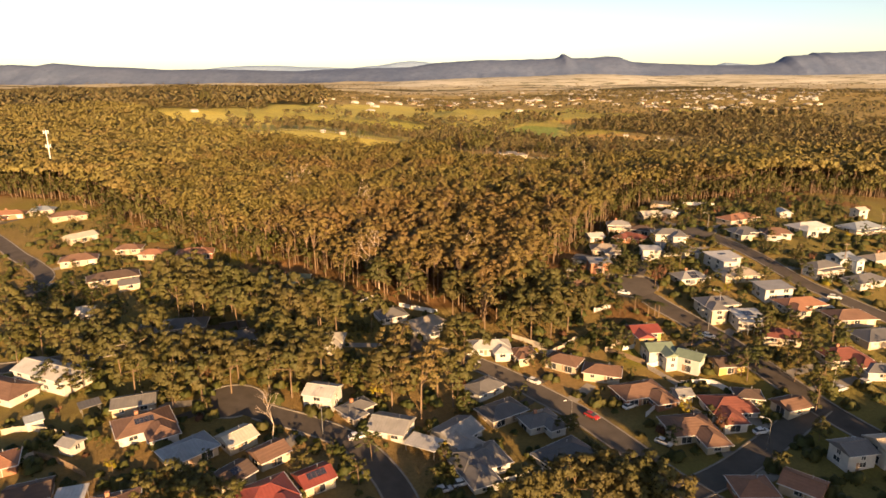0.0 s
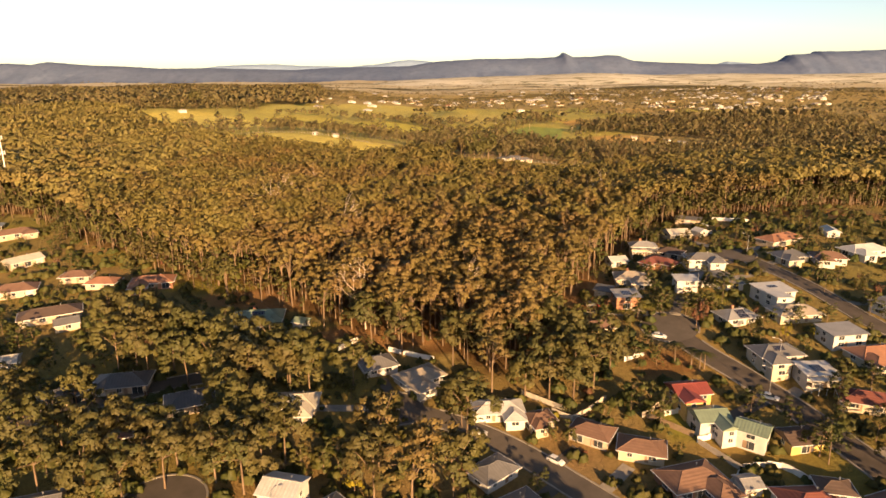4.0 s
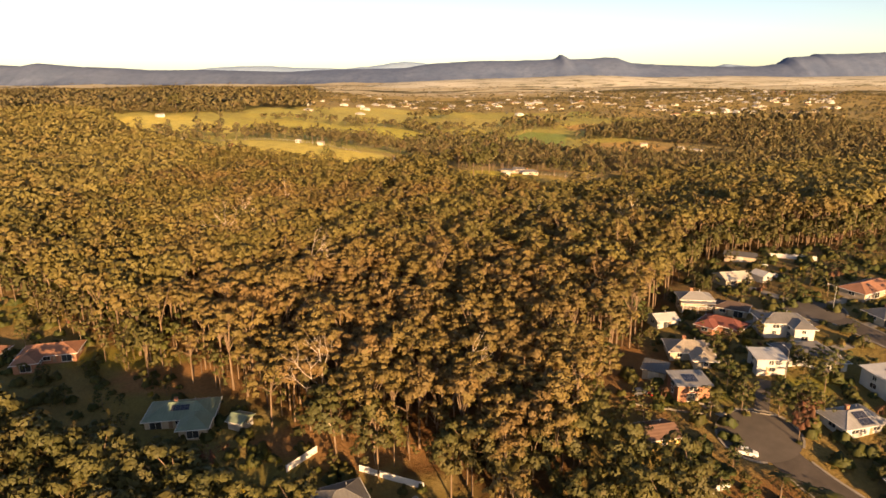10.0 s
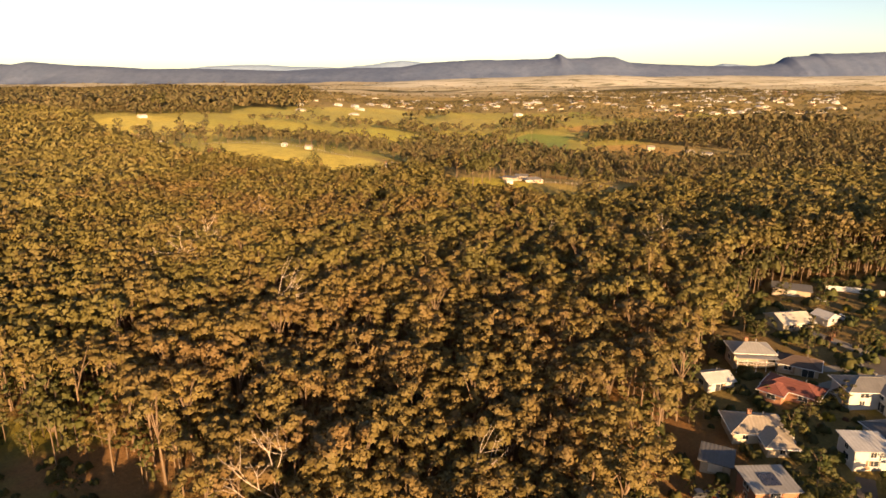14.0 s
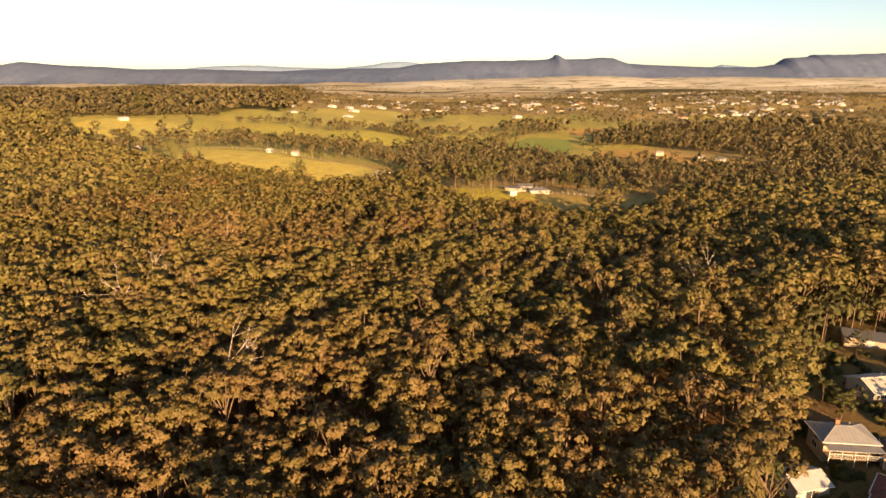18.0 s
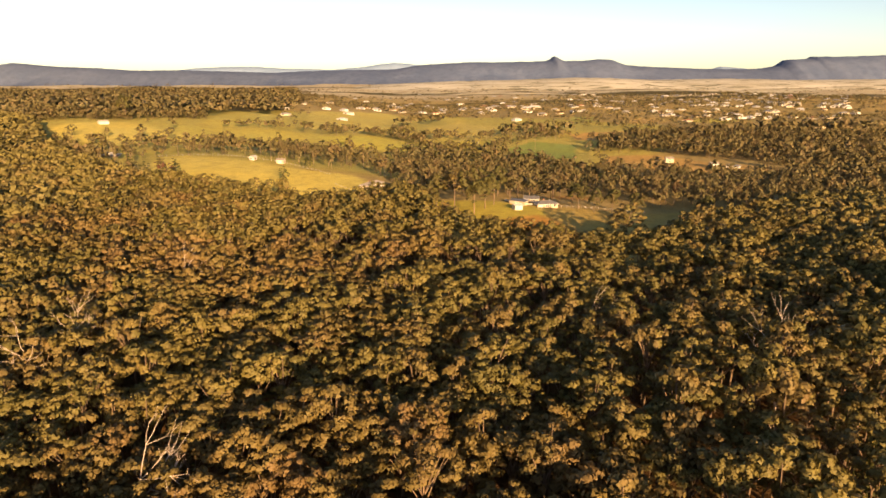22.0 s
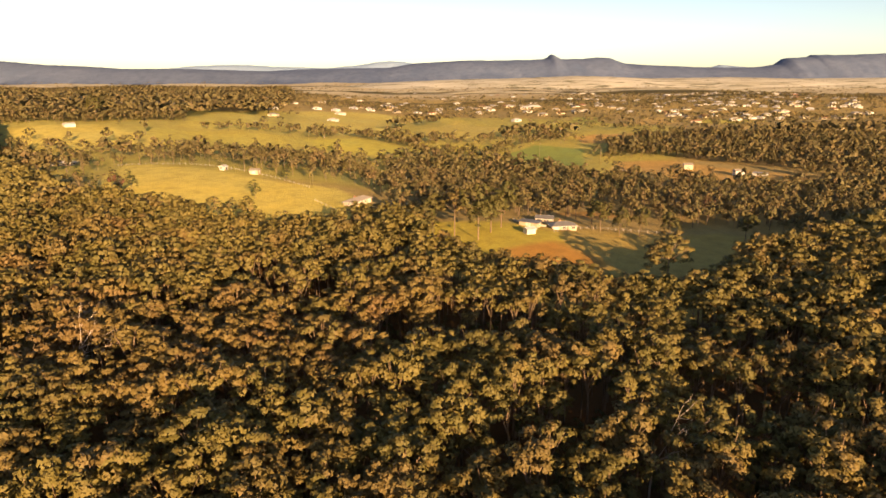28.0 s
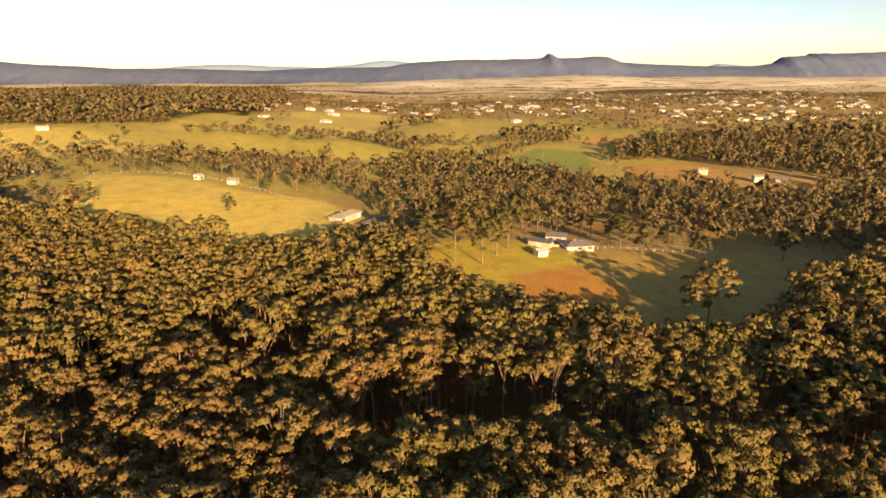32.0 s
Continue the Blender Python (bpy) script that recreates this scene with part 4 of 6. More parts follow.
house(-14.9, 138.5, -17, 9.6, 7.6, 1, "g", "lightgrey", "white", "single-storey white house, pale grey sheet-metal gable roof")
house(1.6, 138.9, 45, 10.5, 7.6, 1, "g", "lightgrey", "white", "single-storey white house, pale grey sheet-metal gable roof", wing=True)
carport(-6.3, 131.3, -25, 7.9, 4.8, 1, "s", "white", "cream", "open carport with a white sheet-metal roof on posts")
house(6.5, 127.5, 25, 12.3, 8.3, 1, "h", "grey", "white", "single-storey white house, grey sheet-metal hip roof", wing=True)
house(9.8, 162.1, 41, 9.6, 6.2, 1, "h", "grey", "white", "single-storey white house, grey sheet-metal hip roof")
house(14.0, 150.4, 33, 11.1, 6.9, 1, "h", "darkgrey", "tan", "single-storey tan house, dark grey sheet-metal hip roof")
house(23.6, 146.7, 25, 8.9, 5.7, 1, "h", "grey", "white", "single-storey white house, grey sheet-metal hip roof", wing=True)
house(27.6, 131.5, 35, 12.8, 7.6, 1, "h", "darkgrey", "tan", "single-storey tan house, dark grey sheet-metal hip roof")
house(12.7, 186.0, 4, 12.5, 6.2, 1, "h", "white", "white", "single-storey white house, white sheet-metal hip roof", wing=True)
house(23.0, 181.6, 17, 6.7, 4.6, 1, "h", "brown", "cream", "single-storey cream house, brown tiled hip roof", wing=True)
house(45.6, 169.5, -18, 10.2, 6.2, 1, "h", "brown", "cream", "single-storey cream house, brown tiled hip roof")
house(35.3, 176.0, -31, 9.4, 6.2, 1, "h", "brown", "tan", "single-storey tan house, brown tiled hip roof")
house(53.6, 159.3, 17, 13.2, 7.6, 1, "h", "brown", "brick", "single-storey red brick house, brown tiled hip roof", wing=True)
house(62.4, 186.7, 8, 9.1, 6.2, 2, "g", "red", "yellow", "two-storey yellow house, red sheet-metal gable roof", wing=True)
house(63.9, 176.3, 6, 7.9, 6.2, 2, "g", "green", "white", "two-storey white house, green sheet-metal gable roof", wing=True)
house(71.6, 170.2, -37, 7.0, 5.5, 2, "g", "green", "white", "two-storey white house, green sheet-metal gable roof")
house(81.8, 168.8, 7, 7.9, 6.2, 1, "g", "darkbrown", "yellow", "single-storey yellow house, dark brown tiled gable roof")
house(61.2, 141.8, 8, 11.5, 8.3, 1, "h", "brown", "cream", "single-storey cream house, brown tiled hip roof", wing=True)
house(74.5, 149.6, 3, 11.7, 8.3, 1, "h", "redbrown", "white", "single-storey white house, red-brown tiled hip roof", wing=True)
house(80.9, 152.8, -12, 6.4, 4.6, 1, "h", "darkbrown", "cream", "single-storey cream house, dark brown tiled hip roof")
house(89.4, 146.9, 19, 7.0, 5.5, 1, "g", "brown", "cream", "single-storey cream house, brown tiled gable roof")
shed(64.6, 156.0, 8, 4.1, 4.1, 1, "g", "lightgrey", "white", "small white outbuilding with a pale grey gable roof")
house(89.7, 222.0, 14, 11.0, 6.9, 1, "h", "lightgrey", "white", "single-storey white house, pale grey sheet-metal hip roof with solar panels", panels=6)
house(106.9, 234.5, 10, 10.6, 7.6, 2, "s", "white", "white", "two-storey white house, white sheet-metal low-pitched roof with solar panels", wing=True, panels=3)
house(107.9, 222.8, 6, 13.4, 7.6, 1, "h", "tan", "cream", "single-storey cream house, tan sheet-metal hip roof with solar panels", panels=2)
house(113.5, 207.5, 9, 10.4, 6.9, 2, "s", "lightgrey", "white", "two-storey white house, pale grey sheet-metal low-pitched roof")
house(118.7, 199.2, 10, 14.6, 6.9, 1, "h", "terra", "cream", "single-storey cream house, terracotta tiled hip roof", wing=True)
house(90.6, 199.3, 7, 11.8, 6.9, 2, "h", "grey", "cream", "two-storey cream house, grey sheet-metal hip roof with solar panels", wing=True, panels=3)
house(96.7, 189.8, 2, 8.3, 6.2, 2, "s", "white", "white", "two-storey white house, white sheet-metal low-pitched roof with solar panels", panels=6, verandah=True)
house(103.3, 180.0, -21, 10.1, 6.9, 1, "h", "redbrown", "cream", "single-storey cream house, red-brown tiled hip roof")
house(140.4, 225.9, 21, 11.0, 6.2, 2, "h", "grey", "white", "two-storey white house, grey sheet-metal hip roof", verandah=True)
house(153.8, 235.5, 20, 7.9, 6.2, 2, "g", "bluegrey", "bluegrey", "two-storey pale blue house, blue-grey sheet-metal gable roof", wing=True)
house(152.7, 218.9, 23, 13.7, 6.9, 1, "h", "grey", "white", "single-storey white house, grey sheet-metal hip roof")
house(174.6, 242.5, 20, 15.0, 6.2, 1, "h", "tan", "cream", "single-storey cream house, tan sheet-metal hip roof")
house(164.0, 277.9, 14, 16.7, 7.6, 1, "h", "white", "white", "single-storey white house, white sheet-metal hip roof", wing=True)
house(191.6, 283.7, 22, 17.6, 8.9, 1, "h", "bluegrey", "white", "single-storey white house, blue-grey sheet-metal hip roof", verandah=True)
house(206.3, 308.1, 20, 6.1, 4.8, 2, "g", "cream", "white", "two-storey white house, cream sheet-metal gable roof")
house(137.7, 291.3, 27, 18.2, 7.6, 1, "h", "terra", "tan", "single-storey tan house, terracotta tiled hip roof")
house(131.0, 270.8, 9, 11.6, 6.9, 1, "h", "darkgrey", "cream", "single-storey cream house, dark grey sheet-metal hip roof", wing=True)
house(144.9, 269.0, -12, 11.0, 6.9, 1, "h", "brown", "white", "single-storey white house, brown tiled hip roof", wing=True)
shed(164.8, 301.7, -102, 9.0, 4.8, 1, "g", "white", "white", "small white outbuilding with a white gable roof")
shed(116.0, 334.5, -27, 11.0, 5.5, 1, "s", "grey", "tan", "small tan outbuilding with a grey low-pitched roof")
house(101.5, 308.9, 8, 9.6, 7.6, 1, "g", "cream", "cream", "single-storey cream house, cream sheet-metal gable roof")
shed(111.6, 308.5, -64, 4.8, 4.8, 1, "g", "white", "white", "small white outbuilding with a white gable roof")
house(80.3, 288.7, -7, 9.6, 6.2, 2, "h", "lightgrey", "cream", "two-storey cream house, pale grey sheet-metal hip roof", verandah=True)
house(67.2, 279.0, 11, 7.0, 5.5, 1, "g", "white", "white", "single-storey white house, white sheet-metal gable roof")
house(82.2, 270.8, -44, 11.4, 6.2, 1, "h", "redbrown", "brick", "single-storey red brick house, red-brown tiled hip roof", wing=True)
house(96.1, 266.2, -3, 12.0, 6.9, 2, "h", "grey", "white", "two-storey white house, grey sheet-metal hip roof", wing=True)
house(94.2, 250.8, 6, 12.8, 7.6, 1, "h", "darkgrey", "white", "single-storey white house, dark grey sheet-metal hip roof", wing=True)
house(82.2, 245.6, -4, 7.0, 5.5, 2, "s", "white", "white", "two-storey white house, white sheet-metal low-pitched roof")
house(66.8, 257.6, -8, 11.0, 7.6, 1, "h", "tan", "cream", "single-storey cream house, tan sheet-metal hip roof", wing=True)
shed(54.9, 248.3, -28, 5.5, 5.5, 1, "s", "darkgrey", "tan", "small tan outbuilding with a dark grey low-pitched roof")
house(59.7, 238.1, 2, 7.9, 6.2, 2, "s", "lightgrey", "brick", "two-storey red brick house, pale grey sheet-metal low-pitched roof with solar panels", panels=6)
house(47.4, 223.6, 12, 7.9, 6.2, 1, "g", "brown", "yellow", "single-storey yellow house, brown tiled gable roof")
house(89.7, 282.2, -33, 8.9, 5.9, 1, "h", "darkbrown", "tan", "single-storey tan house, dark brown tiled hip roof")
house(-142.9, 266.0, 10, 10.2, 6.2, 1, "h", "brown", "tan", "single-storey tan house, brown tiled hip roof")
house(-129.6, 260.0, 2, 10.4, 6.2, 1, "h", "terra", "cream", "single-storey cream house, terracotta tiled hip roof")
house(-111.9, 262.1, 15, 14.5, 7.6, 1, "h", "terra", "brick", "single-storey red brick house, terracotta tiled hip roof", wing=True)
house(-124.0, 226.5, 33, 7.0, 5.5, 1, "g", "grey", "cream", "single-storey cream house, grey sheet-metal gable roof")
house(-64.1, 235.4, 9, 15.5, 8.3, 1, "h", "green", "cream", "single-storey cream house, green sheet-metal hip roof with solar panels", wing=True, panels=4)
shed(-49.4, 232.9, -19, 4.1, 4.1, 1, "g", "green", "white", "small white outbuilding with a green gable roof")
house(-39.7, 182.9, 1, 11.0, 6.9, 1, "h", "cream", "tan", "single-storey tan house, cream sheet-metal hip roof", wing=True)
house(-21.2, 206.9, 25, 9.6, 7.6, 1, "h", "grey", "white", "single-storey white house, grey sheet-metal hip roof")
house(-8.6, 200.9, 37, 12.1, 7.6, 1, "h", "tan", "white", "single-storey white house, tan sheet-metal hip roof", wing=True)
house(-87.4, 189.9, 12, 13.3, 7.6, 1, "h", "darkgrey", "tan", "single-storey tan house, dark grey sheet-metal hip roof")
house(-76.6, 171.2, 27, 11.3, 7.6, 1, "h", "brown", "cream", "single-storey cream house, brown tiled hip roof with solar panels", wing=True, panels=4)
house(-65.9, 180.9, 24, 11.0, 7.6, 1, "h", "darkgrey", "tan", "single-storey tan house, dark grey sheet-metal hip roof")
house(-99.4, 182.6, 43, 9.4, 6.1, 1, "h", "darkgrey", "tan", "single-storey tan house, dark grey sheet-metal hip roof")
house(-231.6, 318.1, 20, 14.8, 6.9, 1, "h", "terra", "brick", "single-storey red brick house, terracotta tiled hip roof")
house(-219.0, 325.8, 21, 10.9, 6.9, 1, "h", "bluegrey", "cream", "single-storey cream house, blue-grey sheet-metal hip roof")
house(-200.7, 317.0, 45, 15.5, 6.9, 1, "h", "brown", "tan", "single-storey tan house, brown tiled hip roof", wing=True)
house(-174.1, 282.1, 57, 12.6, 6.9, 1, "g", "cream", "tan", "single-storey tan house, cream sheet-metal gable roof")
house(-158.0, 252.7, 25, 13.6, 7.6, 1, "h", "brown", "cream", "single-storey cream house, brown tiled hip roof")
house(-133.3, 233.1, 30, 17.8, 7.6, 1, "h", "darkbrown", "tan", "single-storey tan house, dark brown tiled hip roof")
shed(-126.3, 201.2, 21, 5.5, 5.5, 1, "g", "cream", "tan", "small tan outbuilding with a cream gable roof")
house(91.9, 125.1, 10, 7.0, 5.5, 2, "g", "grey", "white", "two-storey white house, grey sheet-metal gable roof")
house(100.7, 125.3, 7, 7.9, 6.2, 2, "g", "tan", "white", "two-storey white house, tan sheet-metal gable roof")
house(65.6, 116.5, 0, 7.9, 6.2, 1, "h", "terra", "brick", "single-storey red brick house, terracotta tiled hip roof")
house(76.4, 116.5, -41, 7.9, 6.2, 1, "g", "terra", "tan", "single-storey tan house, terracotta tiled gable roof")
house(114.9, 168.0, 5, 11.2, 7.6, 1, "h", "redbrown", "cream", "single-storey cream house, red-brown tiled hip roof", wing=True)
house(119.6, 159.5, -5, 7.2, 5.2, 1, "h", "grey", "white", "single-storey white house, grey sheet-metal hip roof")
house(131.1, 177.7, 12, 13.3, 7.6, 1, "h", "darkgrey", "tan", "single-storey tan house, dark grey sheet-metal hip roof")
house(129.8, 190.0, 5, 12.9, 7.6, 1, "h", "brown", "tan", "single-storey tan house, brown tiled hip roof")
house(-41.8, 627.3, 62, 17.8, 6.8, 1, "h", "tan", "tan", "single-storey tan house, tan sheet-metal hip roof")
house(-24.5, 618.4, 54, 14.3, 6.8, 1, "h", "grey", "tan", "single-storey tan house, grey sheet-metal hip roof")
house(-15.3, 812.1, 69, 17.6, 8.4, 1, "g", "white", "white", "single-storey white house, white sheet-metal gable roof")
shed(47.0, 569.2, 23, 4.8, 3.8, 1, "g", "white", "white", "small white outbuilding with a white gable roof")
shed(50.0, 586.4, -33, 10.2, 4.6, 1, "s", "grey", "tan", "small tan outbuilding with a grey low-pitched roof")
house(66.1, 584.3, 9, 12.6, 6.8, 1, "h", "grey", "tan", "single-storey tan house, grey sheet-metal hip roof")
house(60.0, 601.0, -16, 9.0, 6.1, 1, "g", "grey", "tan", "single-storey tan house, grey sheet-metal gable roof")
house(-140.5, 702.4, 67, 4.4, 3.8, 1, "g", "white", "white", "single-storey white house, white sheet-metal gable roof")
shed(-116.9, 693.1, -5, 5.7, 5.3, 1, "g", "tan", "tan", "small tan outbuilding with a tan gable roof")
house(-280.2, 759.2, -8, 17.3, 7.6, 1, "h", "cream", "tan", "single-storey tan house, cream sheet-metal hip roof")
shed(-388.9, 966.3, 48, 10.4, 6.8, 1, "g", "white", "white", "small white outbuilding with a white gable roof")
house(242.5, 861.9, -9, 7.9, 6.8, 2, "g", "tan", "cream", "two-storey cream house, tan sheet-metal gable roof")
house(272.0, 822.5, -4, 7.9, 6.8, 2, "g", "tan", "white", "two-storey white house, tan sheet-metal gable roof")
shed(290.3, 820.6, -43, 11.6, 6.1, 1, "s", "lightgrey", "white", "small white outbuilding with a pale grey low-pitched roof")


# ---- roads, kerbs and drives ----
def smooth_line(points, step=2.0):
    pts = np.array([points[0], *points, points[-1]], float)
    out = []
    for a, b, c, d in zip(pts, pts[1:], pts[2:], pts[3:]):
        n = max(2, int(np.linalg.norm(c - b) / step))
        for t in np.arange(n) / n:
            out.append(0.5 * (2 * b + (c - a) * t + (2 * a - 5 * b + 4 * c - d) * t**2 + (3 * b - a - 3 * c + d) * t**3))
    out.append(pts[-1])
    return np.array(out)


def ribbon(name, line, left, right, lift, material, label, category, thick=0.0):
    """A strip along a line between two offsets to its right, draped over the ground."""
    d = np.gradient(line, axis=0)
    d /= np.linalg.norm(d, axis=1, keepdims=True) + 1e-9
    side = np.stack([d[:, 1], -d[:, 0]], 1)
    offs = np.linspace(left, right, max(2, int(abs(right - left) / 1.5) + 1))
    gx, gy = (line[:, k, None] + side[:, k, None] * offs[None, :] for k in (0, 1))
    z = ground_z(gx, gy) + lift
    if thick:
        gx, gy = (np.concatenate([g[:, :1], g, g[:, -1:]], 1) for g in (gx, gy))
        z = np.concatenate([z[:, :1] - thick, z, z[:, -1:] - thick], 1)
    me = grid_mesh(name, gx[:, ::-1], gy[:, ::-1], z[:, ::-1])
    if thick:
        me.polygons.foreach_set("use_smooth", np.zeros(len(me.polygons), bool))
    me.materials.append(material)
    return tagged(new(name, me), label, category, kind="structure")


def disc(name, x, y, radius, lift, material, label, category, inner=0.0, thick=0.0):
    a = np.linspace(0, 2 * math.pi, 41)
    r = np.linspace(inner, radius, 5)
    gx, gy = x + np.cos(a)[:, None] * r[None, :], y + np.sin(a)[:, None] * r[None, :]
    z = ground_z(gx, gy) + lift
    if thick:
        gx, gy = (np.concatenate([g[:, :1], g, g[:, -1:]], 1) for g in (gx, gy))
        z = np.concatenate([z[:, :1] - thick, z, z[:, -1:] - thick], 1)
    me = grid_mesh(name, gx[:, ::-1], gy[:, ::-1], z[:, ::-1])
    me.materials.append(material)
    return tagged(new(name, me), label, category, kind="structure")


ROADS = [
    (7.0, [(69, 221), (73, 208), (81, 193), (88, 178), (94, 160), (99, 143), (106, 124), (112, 100), (115, 60)], 8.5),
    (7.0, [(-14, 187), (-4, 184), (7, 178.5), (17, 171), (26, 162), (36, 151), (44, 138), (50, 125), (57, 112), (66, 90), (70, 50)], 7.5),
    (7.0, [(53, 119), (66, 126), (82, 137), (97, 148)], 0),
    (7.0, [(114, 280), (120, 262), (125, 246), (130, 220), (134, 211), (141, 198), (150, 180), (160, 150), (165, 100)], 8.5),
    (7.0, [(-57, 145), (-46, 140), (-33, 136), (-22, 130), (-13, 118), (-8, 105), (-2, 85), (2, 50)], 8.0),
    (6.5, [(-235, 300), (-210, 279), (-192, 263), (-176, 250), (-163, 236), (-160, 215)], 0),
    (6.5, [(-150, 160), (-122, 166), (-98, 177), (-80, 190), (-69, 196)], 7.5),
]
road_lines = []
for width, points, bulb in ROADS:
    line = smooth_line(points)
    road_lines.append((line, width))
    ribbon("road", line, -width / 2, width / 2, 0.10, asphalt, "worn dark asphalt street", "road")
    cut = line[5:] if bulb else line
    for side in (-1, 1):
        a, b = side * width / 2, side * (width / 2 + 0.45)
        ribbon("kerb", cut, min(a, b), max(a, b), 0.24, concrete, "pale concrete kerb beside the street", "kerb", thick=0.3)
    if bulb:
        disc("road", *points[0], bulb, 0.106, asphalt, "round asphalt turning head of a court", "road")
for x0, y0, r0, missing in ((69, 221, 8.5, -70), (114, 280, 8.5, -75), (-57, 145, 8.0, -20), (-14, 187, 7.5, -10)):
    arc = np.array([(x0 + (r0 + 0.22) * math.cos(a), y0 + (r0 + 0.22) * math.sin(a)) for a in np.radians(np.arange(missing + 32, missing + 330, 6))])
    ribbon("kerb", arc, -0.22, 0.22, 0.24, concrete, "curved concrete kerb round the court's head", "kerb", thick=0.3)

all_road = np.concatenate([line for line, _ in road_lines])


def road_gap(x, y):
    return float(np.min(np.hypot(all_road[:, 0] - x, all_road[:, 1] - y)))


buildings = [(o.location.x, o.location.y, 0.5 * max(8.0, max((c.dimensions.x for c in o.children if c.name.startswith("wall")), default=8.0))) for o in scene.objects
             if o.parent is None and o.name.split(".")[0] in ("house", "shed", "carport")]


def house_gap(x, y):
    return min(math.hypot(bx - x, by - y) - r for bx, by, r in buildings)


drive_rng = random.Random(4)
drives = []
for ob in [o for o in scene.objects if o.parent is None and o.name.split(".")[0] == "house" and o.location.y < 330]:
    x, y = ob.location.x, ob.location.y
    k = int(np.argmin(np.hypot(all_road[:, 0] - x, all_road[:, 1] - y)))
    rx, ry = all_road[k]
    d = math.hypot(rx - x, ry - y)
    if 12 < d < 34 and drive_rng.random() < 0.8:
        a, b = 5.5 / d, 1 - 3.9 / d
        start, end = np.array((x + (rx - x) * a, y + (ry - y) * a)), np.array((x + (rx - x) * b, y + (ry - y) * b))
        if min((math.hypot(*(start + (end - start) * t - (bx, by))) - 5 for t in (0.4, 0.7, 1.0) for bx, by, _ in buildings if (bx, by) != (x, y)), default=9) > 0:
            drives.append((start, end))
            ribbon("driveway", smooth_line([start, (start + end) / 2, end]), -1.6, 1.6, 0.07, drive_rng.choice((concrete, concrete, asphalt)), "concrete drive from a house to the street", "driveway")

# ---- trees that stand apart ----
KINDS = {}


def tree_kind(name, wood, crown, leaf, wood_material, category="tree"):
    """The first tree of a kind, parked until it is copied."""
    top = new(name)
    top.empty_display_size = 0.5
    tagged(top, category=category)
    part("trunk", np_mesh("trunk", [(*wood, wood_material)]), None, top, "bare forking trunk and limbs")
    if crown is not None:
        part("crown", np_mesh("crown", [(*crown, leaf)]), None, top)
    return top


def drop(top):
    for o in (*top.children_recursive, top):
        bpy.data.objects.remove(o)


def rich(seed, height, spread, base_share, pads=24, cards=30, card=0.28):
    return gum_tree(seed, height, spread, pads, cards, card, 6, base_share, size=(0.18, 0.3))


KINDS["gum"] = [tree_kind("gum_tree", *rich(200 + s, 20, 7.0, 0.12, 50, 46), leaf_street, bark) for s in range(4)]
KINDS["bronze"] = [tree_kind("gum_tree", *rich(220 + s, 20, 5.8, 0.3, 30, 34), leaf_brown, bark) for s in range(2)]
KINDS["garden"] = [tree_kind("garden_tree", *rich(240 + s, 9, 3.3, -0.05, 28, 34, 0.3), leaf_green, bark) for s in range(4)]
KINDS["gold"] = [tree_kind("wattle_tree", *rich(260, 6, 2.2, 0.1, 18, 18), leaf_gold, bark)]
KINDS["russet"] = [tree_kind("garden_tree", *rich(270, 8, 2.6, 0.15, 18, 16), leaf_red, bark)]
KINDS["dead"] = [tree_kind("dead_tree", dead_tree(300 + s, 21), None, None, bark_white) for s in range(3)]
KINDS["spread"] = [tree_kind("gum_tree", *gum_tree(290, 17, 8.5, 80, 44, 0.28, 8, 0.12, size=(0.12, 0.19), count=6), leaf_gum, bark)]
TREE_LABEL = {
    "gum": ("tall eucalypt with a clumped olive crown and pale trunk", "gum trees"), "bronze": ("eucalypt with a thin bronze-brown crown and white limbs", "gum trees"),
    "garden": ("dense dark green garden tree beside the houses", "garden trees"), "gold": ("small wattle with bright yellow foliage in a garden", "garden trees"),
    "russet": ("small tree with russet bare-looking twigs in a garden", "garden trees"), "dead": ("dead bleached eucalypt with bare forking limbs", "dead trees"),
    "spread": ("broad old eucalypt spreading over the paddock", "gum trees"),
}
tree_rng = random.Random(7)


def tree(kind, x, y, height):
    first = tree_rng.choice(KINDS[kind])
    tall = {"gum": 20, "bronze": 20, "garden": 9, "gold": 6, "russet": 8, "dead": 21, "spread": 17}[kind]
    s = height / tall
    ob = copy_thing(first, pose(x, y, gz(x, y) - 0.1, 0, 0, tree_rng.uniform(0, 360)))
    ob.scale = (s * tree_rng.uniform(0.9, 1.12), s * tree_rng.uniform(0.9, 1.12), s)
    label, group = TREE_LABEL[kind]
    return tagged(ob, label, "tree", group)


tree("gum", -109.5, 162.7, 15)
tree("gum", -103.8, 165.5, 15)
tree("gum", -92.2, 157.5, 15)
tree("gum", -87.2, 161.8, 15)
tree("gum", -77.2, 153.7, 15)
tree("gum", -73.1, 158.8, 15)
tree("gum", -65.3, 154.8, 15)
tree("gum", -58.3, 148.7, 15)
tree("gum", -82.7, 146.2, 15)
tree("gum", -71.1, 143.2, 15)
tree("gum", -63.4, 142.0, 15)
tree("gum", -100.1, 153.3, 15)
tree("gum", -104.5, 174.5, 15)
tree("gum", -90.5, 174.2, 15)
tree("gum", -105.6, 218.4, 17)
tree("gum", -94.1, 210.8, 17)
tree("gum", -86.7, 213.7, 17)
tree("gum", -76.7, 204.5, 17)
tree("gum", -70.9, 208.0, 17)
tree("gum", -92.7, 197.9, 17)
tree("gum", -62.4, 189.2, 17)
tree("gum", -43.8, 192.4, 17)
tree("gum", -37.2, 188.8, 17)
tree("gum", -51.8, 199.0, 17)
